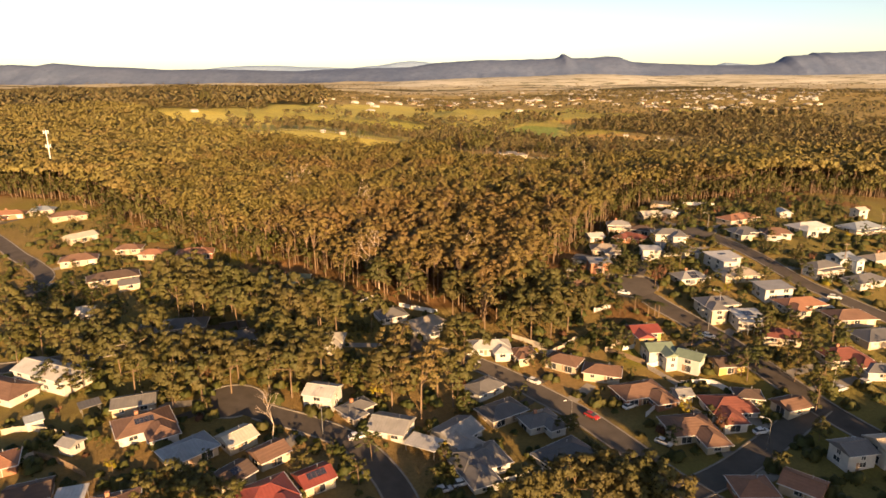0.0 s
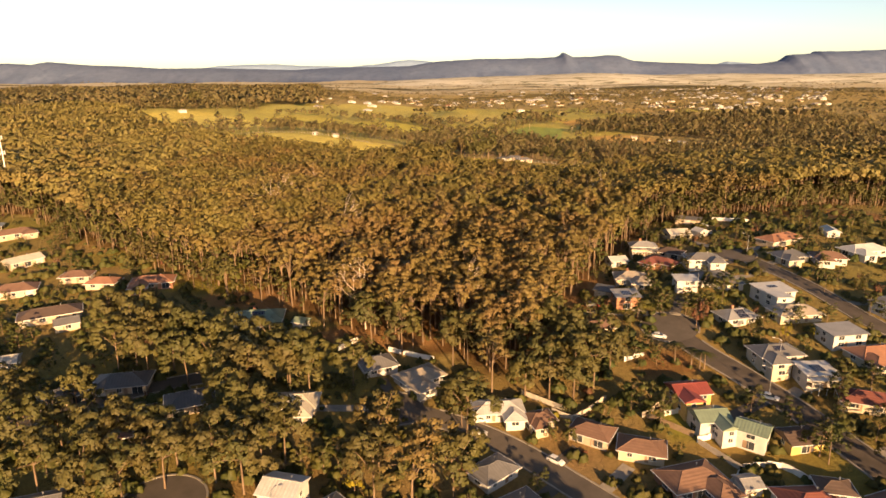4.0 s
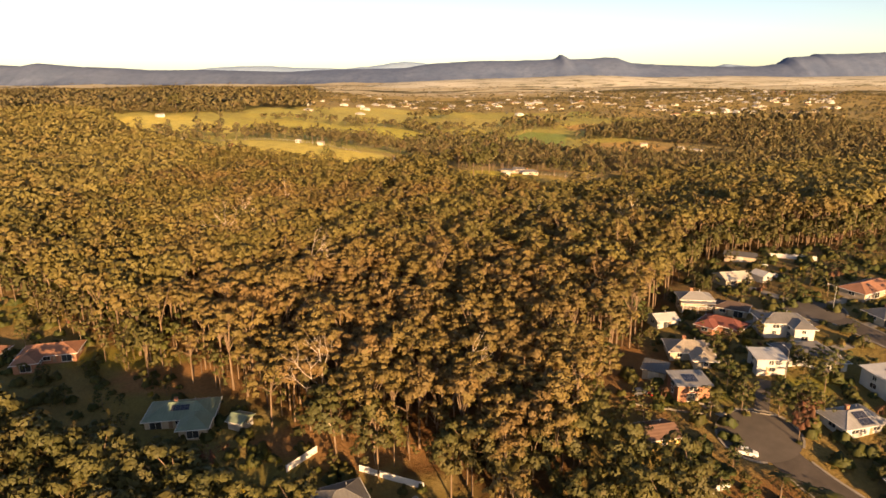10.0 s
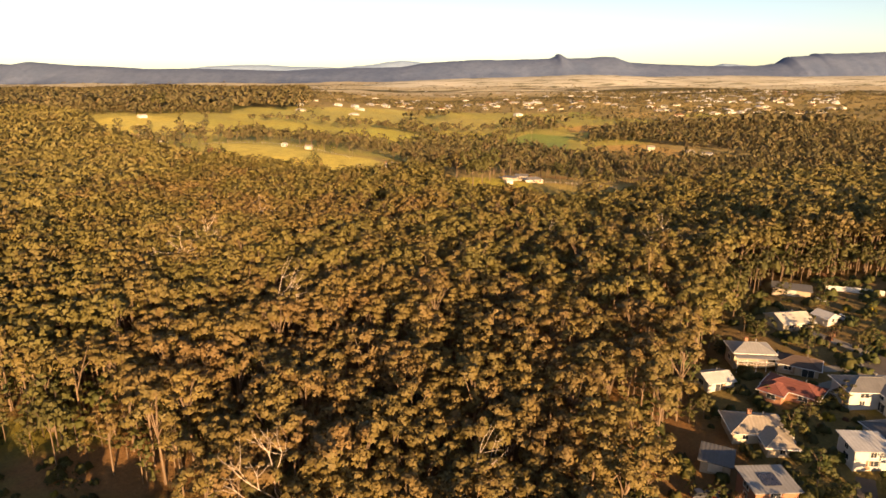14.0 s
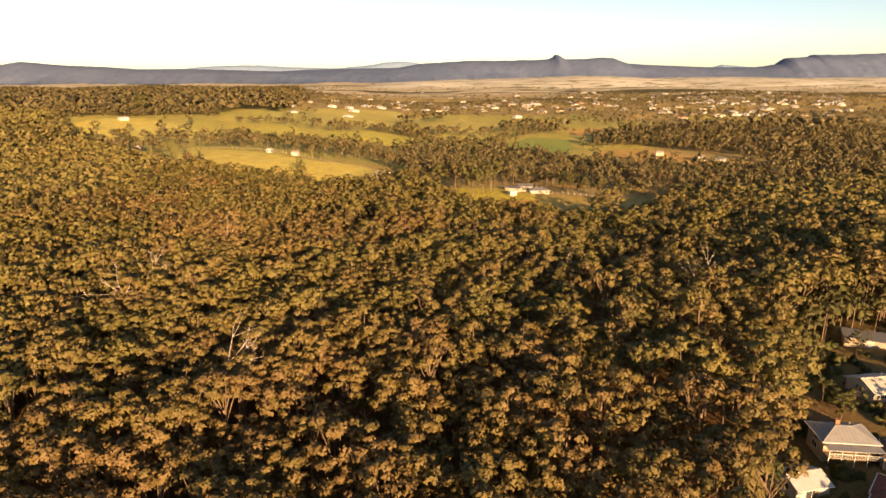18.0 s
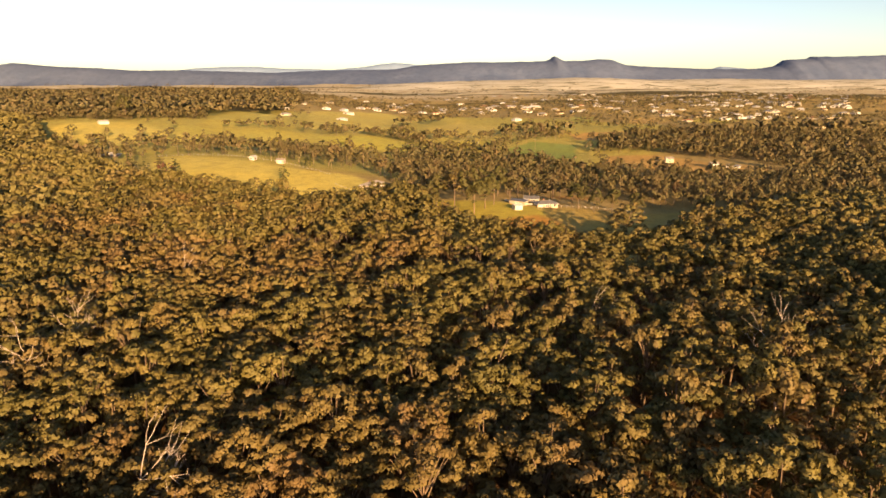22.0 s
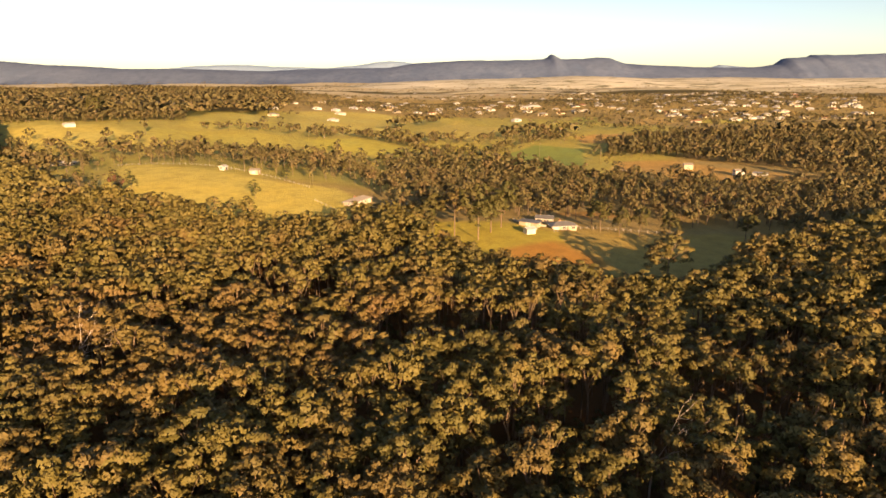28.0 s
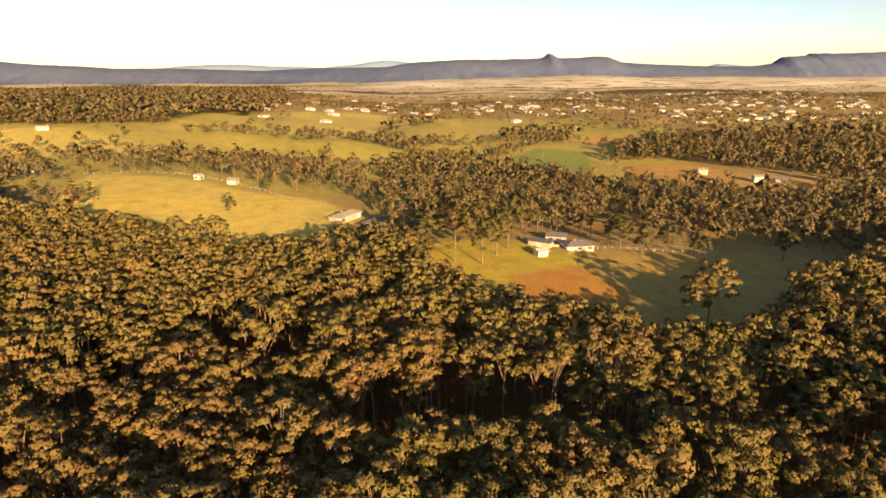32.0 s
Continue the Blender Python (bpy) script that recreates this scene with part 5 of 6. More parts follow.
tree("gum", -83.2, 195.6, 17)
tree("gum", -70.3, 191.0, 17)
tree("gum", -47.6, 162.7, 17)
tree("gum", -48.9, 151.4, 17)
tree("gum", -40.7, 163.4, 17)
tree("gum", -42.2, 148.7, 17)
tree("gum", -53.4, 173.4, 17)
tree("bronze", -15.8, 159.9, 20)
tree("bronze", -3.5, 156.0, 20)
tree("bronze", -7.7, 145.8, 20)
tree("gum", -15.5, 148.3, 18)
tree("gum", 0.8, 153.0, 18)
tree("gum", 4.3, 174.4, 18)
tree("gum", -149.7, 199.1, 14)
tree("gum", -139.9, 181.3, 14)
tree("gum", -137.6, 187.9, 14)
tree("gum", -124.0, 172.5, 14)
tree("gum", -126.5, 164.8, 14)
tree("gum", -124.9, 180.9, 14)
tree("garden", -100.5, 147.7, 9)
tree("garden", -99.2, 150.8, 9)
tree("garden", -140.7, 212.5, 9)
tree("garden", -152.8, 215.3, 9)
tree("garden", -129.8, 211.4, 9)
tree("garden", -32.0, 156.1, 9)
tree("garden", -27.5, 157.3, 9)
tree("garden", -24.5, 158.1, 9)
tree("garden", -18.1, 124.9, 9)
tree("garden", -19.8, 115.8, 9)
tree("garden", 3.8, 148.0, 9)
tree("garden", -108.6, 150.0, 9)
tree("gum", 1.1, 210.1, 17)
tree("gum", 11.2, 210.1, 17)
tree("gum", 16.7, 207.6, 17)
tree("gum", 26.6, 212.7, 17)
tree("gum", 31.3, 201.8, 17)
tree("gum", 38.1, 208.4, 17)
tree("gum", 39.7, 194.9, 17)
tree("gum", 45.6, 201.0, 17)
tree("gum", 20.7, 193.4, 17)
tree("gum", 27.0, 191.2, 17)
tree("gum", 33.4, 190.6, 17)
tree("gum", 30.5, 114.4, 15)
tree("gum", 35.9, 112.3, 15)
tree("gum", 41.1, 110.1, 15)
tree("gum", 25.0, 109.2, 15)
tree("gum", 13.9, 105.0, 15)
tree("gum", 44.3, 106.0, 15)
tree("gum", 18.6, 106.2, 15)
tree("gum", 31.9, 108.1, 15)
tree("gum", 37.4, 106.1, 15)
tree("gum", -54.8, 104.5, 11)
tree("gum", -56.7, 100.8, 11)
tree("gum", -49.7, 102.8, 11)
tree("gum", -44.4, 101.6, 11)
tree("dead", -41.3, 127.9, 13)
tree("garden", 50.9, 181.6, 11)
tree("garden", 47.0, 184.2, 11)
tree("garden", 52.4, 177.0, 11)
tree("garden", 90.1, 167.9, 11)
tree("garden", 96.9, 159.1, 11)
tree("garden", 99.6, 151.5, 11)
tree("garden", 104.2, 157.8, 11)
tree("garden", 105.8, 169.6, 11)
tree("garden", 97.7, 180.6, 11)
tree("garden", 115.3, 174.0, 11)
tree("garden", 84.9, 161.6, 11)
tree("garden", 98.6, 167.1, 11)
tree("garden", 95.3, 145.5, 11)
tree("garden", 84.2, 164.1, 11)
tree("russet", 75.9, 217.8, 8)
tree("russet", 79.6, 221.6, 8)
tree("garden", 82.6, 226.0, 8)
tree("garden", 84.3, 223.5, 8)
tree("garden", 75.9, 180.2, 8)
tree("garden", 82.4, 174.0, 8)
tree("garden", 89.7, 246.8, 8)
tree("garden", 123.7, 289.8, 8)
tree("garden", 123.3, 299.1, 8)
tree("garden", 144.2, 282.5, 8)
tree("garden", 155.7, 295.3, 8)
tree("garden", 138.3, 278.2, 8)
tree("garden", 141.9, 241.5, 8)
tree("garden", 135.2, 246.3, 8)
tree("garden", 128.0, 240.8, 8)
tree("garden", 105.4, 217.3, 8)
tree("garden", 148.0, 224.9, 8)
tree("garden", 132.4, 223.7, 8)
tree("garden", 109.0, 185.7, 8)
tree("garden", 115.7, 185.1, 8)
tree("gold", 98.3, 209.0, 6)
tree("gold", 62.4, 148.1, 6)
tree("gum", -102.9, 216.1, 20)
tree("gum", -93.7, 214.7, 20)
tree("gum", -78.5, 200.7, 20)
tree("gum", -63.0, 198.6, 20)
tree("gum", -88.8, 200.3, 20)
tree("gum", -50.4, 180.9, 20)
tree("gum", -42.5, 189.6, 20)
tree("gum", -48.7, 197.1, 20)
tree("gum", -53.4, 180.5, 20)
tree("gum", -50.4, 163.0, 15)
tree("gum", -42.0, 160.6, 15)
tree("gum", -16.5, 168.6, 15)
tree("gum", -26.5, 194.9, 15)
tree("gum", -17.0, 163.3, 15)
tree("gum", -36.5, 159.8, 15)
tree("gum", -58.6, 155.7, 15)
tree("gum", -74.6, 155.1, 15)
tree("garden", 71.7, 252.8, 9)
tree("garden", 69.9, 239.6, 9)
tree("garden", 68.7, 229.0, 9)
tree("garden", 75.6, 226.0, 9)
tree("garden", 78.0, 224.0, 9)
tree("garden", 60.9, 227.6, 9)
tree("garden", 90.5, 234.0, 9)
tree("garden", 95.5, 239.3, 9)
tree("garden", -0.6, 188.0, 9)
tree("garden", 3.2, 180.4, 9)
tree("gum", -29.8, 236.5, 18)
tree("gum", 5.5, 210.9, 18)
tree("gum", 20.6, 218.3, 18)
tree("gum", -24.5, 221.9, 18)
tree("gum", -14.5, 216.1, 18)
tree("gum", 28.9, 217.0, 18)
tree("bronze", 11.7, 194.1, 20)
tree("bronze", -41.8, 232.6, 20)
tree("garden", 69.1, 233.3, 8)
tree("garden", 40.6, 226.7, 8)
tree("garden", 33.2, 223.5, 8)
tree("garden", 46.1, 228.7, 8)
tree("garden", 83.9, 229.6, 8)
tree("garden", 93.9, 242.5, 8)
tree("gum", -12.2, 542.3, 20)
tree("gum", -5.0, 547.9, 20)
tree("gum", 0.5, 569.7, 20)
tree("gum", -7.5, 524.9, 20)
tree("bronze", 10.6, 560.4, 24)
tree("gum", 21.4, 556.0, 24)
tree("gum", 28.4, 568.9, 24)
tree("gum", 34.5, 579.9, 24)
tree("spread", 91.5, 508.0, 22)
tree("gum", 164.6, 592.7, 15)
tree("gum", 86.3, 587.3, 15)
tree("gum", 93.8, 579.4, 15)
tree("gum", 105.9, 584.8, 15)
tree("gum", 84.8, 599.8, 15)
tree("gum", 127.7, 505.0, 15)
tree("gum", 119.2, 579.8, 15)
tree("garden", -99.1, 626.9, 11)
tree("garden", -92.6, 590.3, 11)
tree("garden", -92.3, 675.7, 11)
tree("garden", -101.9, 590.1, 11)
tree("garden", -178.5, 649.5, 11)
tree("garden", -191.8, 657.8, 11)
tree("garden", -217.3, 664.9, 11)
tree("garden", -196.9, 642.8, 11)
tree("russet", -185.7, 641.2, 13)
tree("russet", -175.3, 629.6, 13)
tree("russet", 171.6, 655.7, 13)
tree("dead", -86.5, 347.6, 27)
tree("dead", 73.1, 340.3, 27)
tree("dead", -50.1, 303.3, 27)
tree("dead", 1.5, 232.3, 24)
tree("dead", -28.0, 233.1, 24)
tree("dead", -87.3, 358.7, 25)
tree("dead", 40.4, 379.1, 24)
tree("dead", -84.3, 412.2, 24)
tree("gum", -395.6, 1036.4, 30)
# garden trees and shrubs wherever houses and streets leave room
placed = []


def roomy(x, y, r):
    return road_gap(x, y) > 4.6 + 0.3 * r and house_gap(x, y) > 0.35 * r and all(math.hypot(a - x, b - y) > 0.75 * (r + c) for a, b, c in placed)


def in_gardens(x, y):
    return y < np.interp(x, EDGE_X, EDGE_NEAR) - 3 and abs(x) < 0.74 * y + 12


count = 0
for _ in range(9000):
    x, y = tree_rng.uniform(-230, 230), tree_rng.uniform(92, 380)
    shade = 1.0 if x > 30 or y > 200 else 0.7
    if in_gardens(x, y) and tree_rng.random() < shade and roomy(x, y, 2.2):
        placed.append((x, y, 2.2))
        tree(tree_rng.choice(("garden", "garden", "garden", "garden", "gum", "russet", "gold" if tree_rng.random() < 0.08 else "garden")), x, y, tree_rng.uniform(3.0, 7.5))
        count += 1
        if count >= 330:
            break


def shrub_cards(seed, cards=40):
    r = np.random.RandomState(seed)
    u = r.normal(0, 1, (cards, 3))
    u /= np.linalg.norm(u, axis=1, keepdims=True)
    u[:, 2] = np.abs(u[:, 2])
    leaves = [puff(np.array((math.cos(k * 2.1) * 0.45, math.sin(k * 2.1) * 0.45, 0.35 + 0.2 * (k == 3))), 0.6, 0.9, r, np.array((math.cos(k * 2.1) * 0.6, math.sin(k * 2.1) * 0.6, 0.6)), 5, 2) for k in range(4)]
    return joined(leaves + [leaf_cards(u * r.uniform(0.75, 1.1, (cards, 1)) * (1, 1, 0.95), u, 0.2, r)])


shrub_me = [np_mesh("shrub", [(*shrub_cards(400 + k), leaf)]) for k, leaf in enumerate((leaf_green, leaf_green, leaf_gum, leaf_gold, leaf_red))]
count = 0
for _ in range(6000):
    x, y = tree_rng.uniform(-200, 210), tree_rng.uniform(95, 370)
    if in_gardens(x, y) and roomy(x, y, 0.9):
        placed.append((x, y, 0.9))
        k = tree_rng.choice((0, 0, 0, 1, 1, 2, 2, 3, 4)) if tree_rng.random() < 0.8 else 0
        ob = tagged(new("shrub", shrub_me[k]), ("rounded dark green garden shrub", "clipped leafy green garden shrub", "olive native garden shrub", "small yellow-leaved garden shrub", "small russet garden shrub")[k], "shrub", "garden shrubs")
        s = tree_rng.uniform(0.7, 1.7)
        ob.matrix_basis = pose(x, y, gz(x, y) - 0.1, 0, 0, tree_rng.uniform(0, 360)) @ Matrix.Diagonal((s, s, s * tree_rng.uniform(0.7, 1.2), 1))
        count += 1
        if count >= 290:
            break
def palm(x, y, height):
    """A garden palm: ringed trunk and arching feathered fronds."""
    r = np.random.RandomState(int(x * 7 + y))
    top = tagged(new("palm_tree"), "garden palm with arching green fronds on a slim trunk", "palm", "garden palms")
    top.matrix_basis = pose(x, y, gz(x, y) - 0.1, 0, 0, r.uniform(0, 360))
    trunk = tube([(0, 0, -0.3), (0.1, 0, height * 0.5), (0.05, 0.1, height)], [0.24, 0.17, 0.15], 7)
    part("trunk", np_mesh("trunk", [(*trunk, bark)]), None, top)
    for k in range(15):
        a, droop, reach = k * 2.4, r.uniform(0.2, 1.1), r.uniform(2.3, 3.0)
        away, across = np.array((math.cos(a), math.sin(a), 0)), np.array((-math.sin(a), math.cos(a), 0))
        leaves = []
        for n in range(7):
            for side in (-1, 1):
                p = np.array((0.05, 0.1, height)) + away * reach * (n + 1) / 7 + np.array((0, 0, (1.3 - droop) * (n + 1) / 7 - 1.5 * ((n + 1) / 7) ** 2))
                tip = p + side * across * 0.6 * (1 - 0.08 * n) + away * 0.3 - np.array((0, 0, 0.25))
                leaves.append((np.array([p - away * 0.26, p + away * 0.2, tip]), np.array([[0, 1, 2]]), np.array([(0.3 * away[0], 0.3 * away[1], 0.9)] * 3)))
        part("frond", np_mesh("frond", [(*joined(leaves), leaf_green)]), None, top)


for x, y, height in ((68.2, 200.2, 5.5), (64.2, 202.1, 6.5), (71.3, 198.8, 5.0), (69.7, 198.0, 6.0)):
    palm(x, y, height)
low_green = [(None, shrub_cards(420 + k, 22)) for k in range(5)]
beds = np.array([(x, y, gz(x, y) - 0.1) for x, y in ((tree_rng.uniform(-200, 210), tree_rng.uniform(95, 370)) for _ in range(4400))
                 if in_gardens(x, y) and road_gap(x, y) > 4.4 and house_gap(x, y) > 0.5])
stand("garden_bed", "low mixed green shrubs along fences and house walls", low_green, beds[:1500], rng, 0.7, 2.5, leaf_green, category="shrubbery")
for kind_list in KINDS.values():
    for first in kind_list:
        drop(first)

# undergrowth along the bush's edges
low_gums = [gum_tree(500 + s, 10, 2.8, 10, 13, 0.42, 1, 0.12, size=(0.26, 0.4), count=2) for s in range(5)]


def edge_share(x, y):
    near_edge, far_edge = np.interp(x, EDGE_X, EDGE_NEAR), np.interp(x, FAR_X, EDGE_FAR)
    d = np.minimum(np.abs(y - near_edge - 9) / 14, np.abs(y - far_edge + 6) / 16 + 2 * (x > -15))
    return in_view(x, y) * in_bush(x, y) * (1 - soft_step(d, 0.5, 1.0)) * (0.35 + 0.65 * soft_step(waves(x / 8, y / 8, 71), -0.4, 0.3))


def skirt_share(x, y):
    d = y - np.interp(x, EDGE_X, EDGE_NEAR)
    return in_view(x, y) * np.where(x > 88, 0.9, np.where(x < -75, 0.75, 0.0)) * (d > -7) * (d < 7)


skirt = scatter(-420, 420, 240, 440, 4.6, rng, skirt_share)
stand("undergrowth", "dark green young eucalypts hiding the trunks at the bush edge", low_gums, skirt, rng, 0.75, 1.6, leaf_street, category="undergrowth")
under = scatter(-330, 330, 200, 700, 5.0, rng, edge_share)
stand("undergrowth", "young green eucalypts and scrub at the bush edge", low_gums, under, rng, 0.5, 1.35, leaf_green, category="undergrowth")


def floor_share(x, y):
    return 0.8 * in_bush(x, y) * (np.abs(x) < 0.72 * (y - 150) + 10) * (y < np.interp(x, FAR_X, EDGE_FAR) - 8)


young = scatter(-150, 150, 225, 545, 8.0, rng, floor_share)
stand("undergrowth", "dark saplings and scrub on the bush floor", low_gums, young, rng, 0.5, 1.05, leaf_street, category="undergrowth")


# ---- fences ----
def fence(points, label, material, height=1.6, gap=0.12, boards=True):
    """A garden fence along points: a post at each bay, boards or a solid panel between."""
    line = smooth_line(points, 2.4) if len(points) > 2 else np.linspace(points[0], points[-1], max(2, int(math.dist(points[0], points[-1]) / 2.4) + 1))
    x0, y0 = line[0]
    top = base("fence", x0, y0, 0, label, "fence", "garden fences", z=0)
    for (ax, ay), (bx, by) in zip(line, line[1:]):
        length, turn = math.hypot(bx - ax, by - ay), math.degrees(math.atan2(by - ay, bx - ax))
        low = min(gz(ax, ay), gz(bx, by))
        at = pose(ax - x0, ay - y0, low, 0, 0, turn)
        part("post", boxes_mesh("post", material, (-0.06, 0.06, -0.06, 0.06, -0.3, height + 0.1)), None, top, at=at)
        part("panel", boxes_mesh("panel", material, (0.07, length - 0.07, -0.02, 0.02, 0.03, height)), None, top, at=at)
    return top


fence([(50.9, 205.5), (56.7, 207.4)], "white panel fence at a garden corner", trim_white, 1.5)
fence([(54.9, 181.8), (64.2, 183.5)], "white panel fence beside a lawn", trim_white, 1.6)
fence([(59.6, 171.9), (70.2, 173.8)], "white panel fence between two gardens", trim_white, 1.7)
fence([(59.8, 171.3), (65.8, 161.7)], "pale timber paling fence between gardens", pale_timber, 1.7)
fence([(66.3, 162.1), (74.5, 161.5), (79.7, 153.3), (80.9, 149.4)], "pale rendered wall round a back garden", trim_white, 1.7)
fence([(65.8, 161.7), (59.0, 155.5), (52.5, 149.2)], "pale fence along a side garden", trim_white, 1.7)
fence([(63.2, 153.9), (67.7, 146.0)], "pale timber paling fence beside a lawn", pale_timber, 1.7)
fence([(-96.9, 115.3), (-95.3, 118.5), (-93.3, 120.9)], "weathered paling fence round a yard", pale_timber, 1.6)
fence([(-93.3, 120.9), (-86.4, 118.4), (-77.5, 113.6)], "brown paling fence round a yard", timber, 1.6)
fence([(-106.8, 129.6), (-101.1, 131.2), (-89.5, 127.9)], "pale fence behind the lawn", pale_timber, 1.6)
fence([(5.9, 118.7), (13.5, 122.4), (22.0, 126.9)], "white low fence along the front garden", trim_white, 1.3)
fence([(34.7, 184.2), (42.2, 190.2)], "pale timber fence up the garden slope", pale_timber, 1.6)
fence([(20.1, 194.4), (30.5, 186.4)], "pale timber fence behind the houses", pale_timber, 1.6)
fence([(49.3, 181.7), (57.8, 187.6)], "pale timber fence up the garden slope", pale_timber, 1.7)
fence([(50.4, 181.8), (59.5, 173.5)], "dark paling fence between back gardens", timber, 1.7)
fence([(27.0, 186.2), (31.5, 182.5), (34.5, 184.5)], "pale timber fence behind the houses", pale_timber, 1.7)
fence([(51.0, 205.7), (57.3, 207.6)], "white panel fence at a garden corner", trim_white, 1.5)
fence([(-18.9, 218.2), (-12.4, 215.7), (-4.5, 212.8)], "white metal fence between gardens and bush", trim_white, 1.7)
fence([(-34.5, 216.8), (-29.3, 224.3)], "pale metal fence between gardens and bush", trim_white, 1.7)
fence([(-19.1, 215.8), (-16.9, 199.3)], "dark paling fence between two houses", timber, 1.7)
fence([(60.7, 233.4), (67.8, 229.8), (76.4, 225.6)], "low retaining wall above the court", concrete, 0.5)
fence([(89.9, 247.0), (96.9, 242.8)], "white curved garden wall before a house", trim_white, 1.2)
fence([(128.1, 335.5), (141.1, 326.0)], "white long fence below the bush", trim_white, 1.8)
fence([(28.0, 247.6), (33.2, 247.7)], "dark timber rail fence", timber, 1.2)
fence([(45.3, 236.7), (53.2, 232.6), (60.8, 228.8)], "low pale retaining wall along the lawn", concrete, 0.6)
fence([(42.8, 597.1), (50.1, 589.4), (58.2, 584.9)], "pale rail fence round the farm yard", pale_timber, 1.3)

# ---- cars ----
tyre = worn("tyre_rubber", (0.02, 0.02, 0.02), 0.9)
CAR_PAINT = {"white": (0.7, 0.7, 0.68), "red": (0.35, 0.03, 0.03), "silver": (0.45, 0.45, 0.46), "dark": (0.05, 0.055, 0.07)}
paint = {k: worn("car_paint_" + k, v, 0.25, 0.0, amount=0.06, spec=0.6) for k, v in CAR_PAINT.items()}
lamp_mat = worn("lamp_glass", (0.6, 0.6, 0.55), 0.1)
tail_mat = worn("tail_lamp_red", (0.4, 0.02, 0.02), 0.2)


def loft(sections, material, name):
    """A closed shell through cross-sections of equal length."""
    bm = bmesh.new()
    rings = [[bm.verts.new(p) for p in s] for s in sections]
    for a, b in zip(rings, rings[1:]):
        for i in range(len(a)):
            bm.faces.new((a[i], a[(i + 1) % len(a)], b[(i + 1) % len(a)], b[i]))
    bm.faces.new(rings[0][::-1])
    bm.faces.new(rings[-1])
    bmesh.ops.recalc_face_normals(bm, faces=bm.faces)
    bmesh.ops.bevel(bm, geom=list(bm.edges), offset=0.05, segments=1, affect="EDGES")
    return shut(name, bm, material)


def section(x, w, low, high):
    return [(x, -w * 0.94, low), (x, w * 0.94, low), (x, w, (low + high) / 2), (x, w * 0.9, high), (x, -w * 0.9, high), (x, -w, (low + high) / 2)]


def wheel_mesh(name, radius, width, material):
    bm = bmesh.new()
    bmesh.ops.create_cone(bm, cap_ends=True, segments=14, radius1=radius, radius2=radius, depth=width)
    bmesh.ops.rotate(bm, verts=bm.verts, cent=(0, 0, 0), matrix=Matrix.Rotation(math.pi / 2, 3, "X"))
    return shut(name, bm, material)


tyre_me, rim_me = wheel_mesh("wheel", 0.33, 0.22, tyre), wheel_mesh("rim", 0.2, 0.24, steel)
car_body = {k: loft([section(-2.2, 0.78, 0.35, 0.75), section(-2.0, 0.86, 0.25, 0.95), section(-0.9, 0.88, 0.22, 0.98), section(0.9, 0.88, 0.22, 0.98), section(1.7, 0.86, 0.24, 0.86), section(2.2, 0.74, 0.34, 0.68)], paint[k], "body") for k in CAR_PAINT}
cabin_me = loft([section(-1.9, 0.74, 0.9, 1.0), section(-1.4, 0.72, 0.9, 1.42), section(0.2, 0.72, 0.9, 1.46), section(1.1, 0.76, 0.9, 1.0)], glass, "cabin")
roof_me = {k: boxes_mesh("roof", paint[k], (-1.3, 0.2, -0.64, 0.64, 1.41, 1.5)) for k in CAR_PAINT}


def car(x, y, turn, color, label):
    top = base("car", x, y, turn, label, "car", "parked cars", z=gz(x, y) + 0.1)
    body = part("body", car_body[color], None, top)
    part("cabin", cabin_me, None, top, "dark tinted windows")
    part("roof", roof_me[color], None, top)
    for sx in (-1.35, 1.35):
        for sy in (-0.8, 0.8):
            w = part("wheel", tyre_me, None, top, at=pose(sx, sy, 0.33))
            part("rim", rim_me, None, w)
    for sy in (-0.55, 0.55):
        part("headlight", boxes_mesh("headlight", lamp_mat, (2.12, 2.24, sy - 0.16, sy + 0.16, 0.52, 0.64)), None, top)
        part("tail_lamp", boxes_mesh("tail_lamp", tail_mat, (-2.24, -2.14, sy - 0.16, sy + 0.16, 0.56, 0.7)), None, top)
    return top


car(25.0, 167.6, -42, "white", "white sedan parked at the kerb")
car(63.9, 215.5, -25, "white", "white car parked in the court")
car(7.9, 183.0, -10, "white", "white van-like car in a drive")
car(7.3, 177.5, -12, "silver", "silver car parked on a drive")
car(-22.7, 133.3, 20, "white", "white car on a garden drive")
car(-14.6, 186.8, -65, "white", "white car parked on the lawn verge")
car(38.4, 150.4, -48, "red", "red car parked at the kerb")
car(49.6, 154.0, 30, "white", "white car parked on a drive")
car(78.3, 138.9, 15, "white", "white car parked beside the street")
car(89.0, 149.8, -10, "white", "white car on a paved drive")
car(53.6, 137.6, -40, "white", "white car parked on the verge")
car(106.5, 153.7, 25, "silver", "silver car on a dark drive")
car(114.2, 156.0, 25, "silver", "silver car beside another car")
car(2.5, 119.5, 22, "white", "white car in a front yard")
car(-1.6, 116.4, 24, "silver", "silver car in a front yard")
car(82.7, 184.6, -35, "white", "white car parked on the street")
car(134.5, 205.8, -30, "white", "white car parked on the upper street")
car(127.8, 198.6, -5, "silver", "silver car on a drive")
car(52.6, 239.0, 15, "red", "red car parked below the garden")
car(117.4, 308.9, -60, "white", "white car near the sheds")
car(119.0, 323.8, 5, "white", "white car beside the long shed")
car(48.8, 240.3, 10, "dark", "dark car under the trees")
car(151.8, 216.2, -20, "white", "white car on the verge")

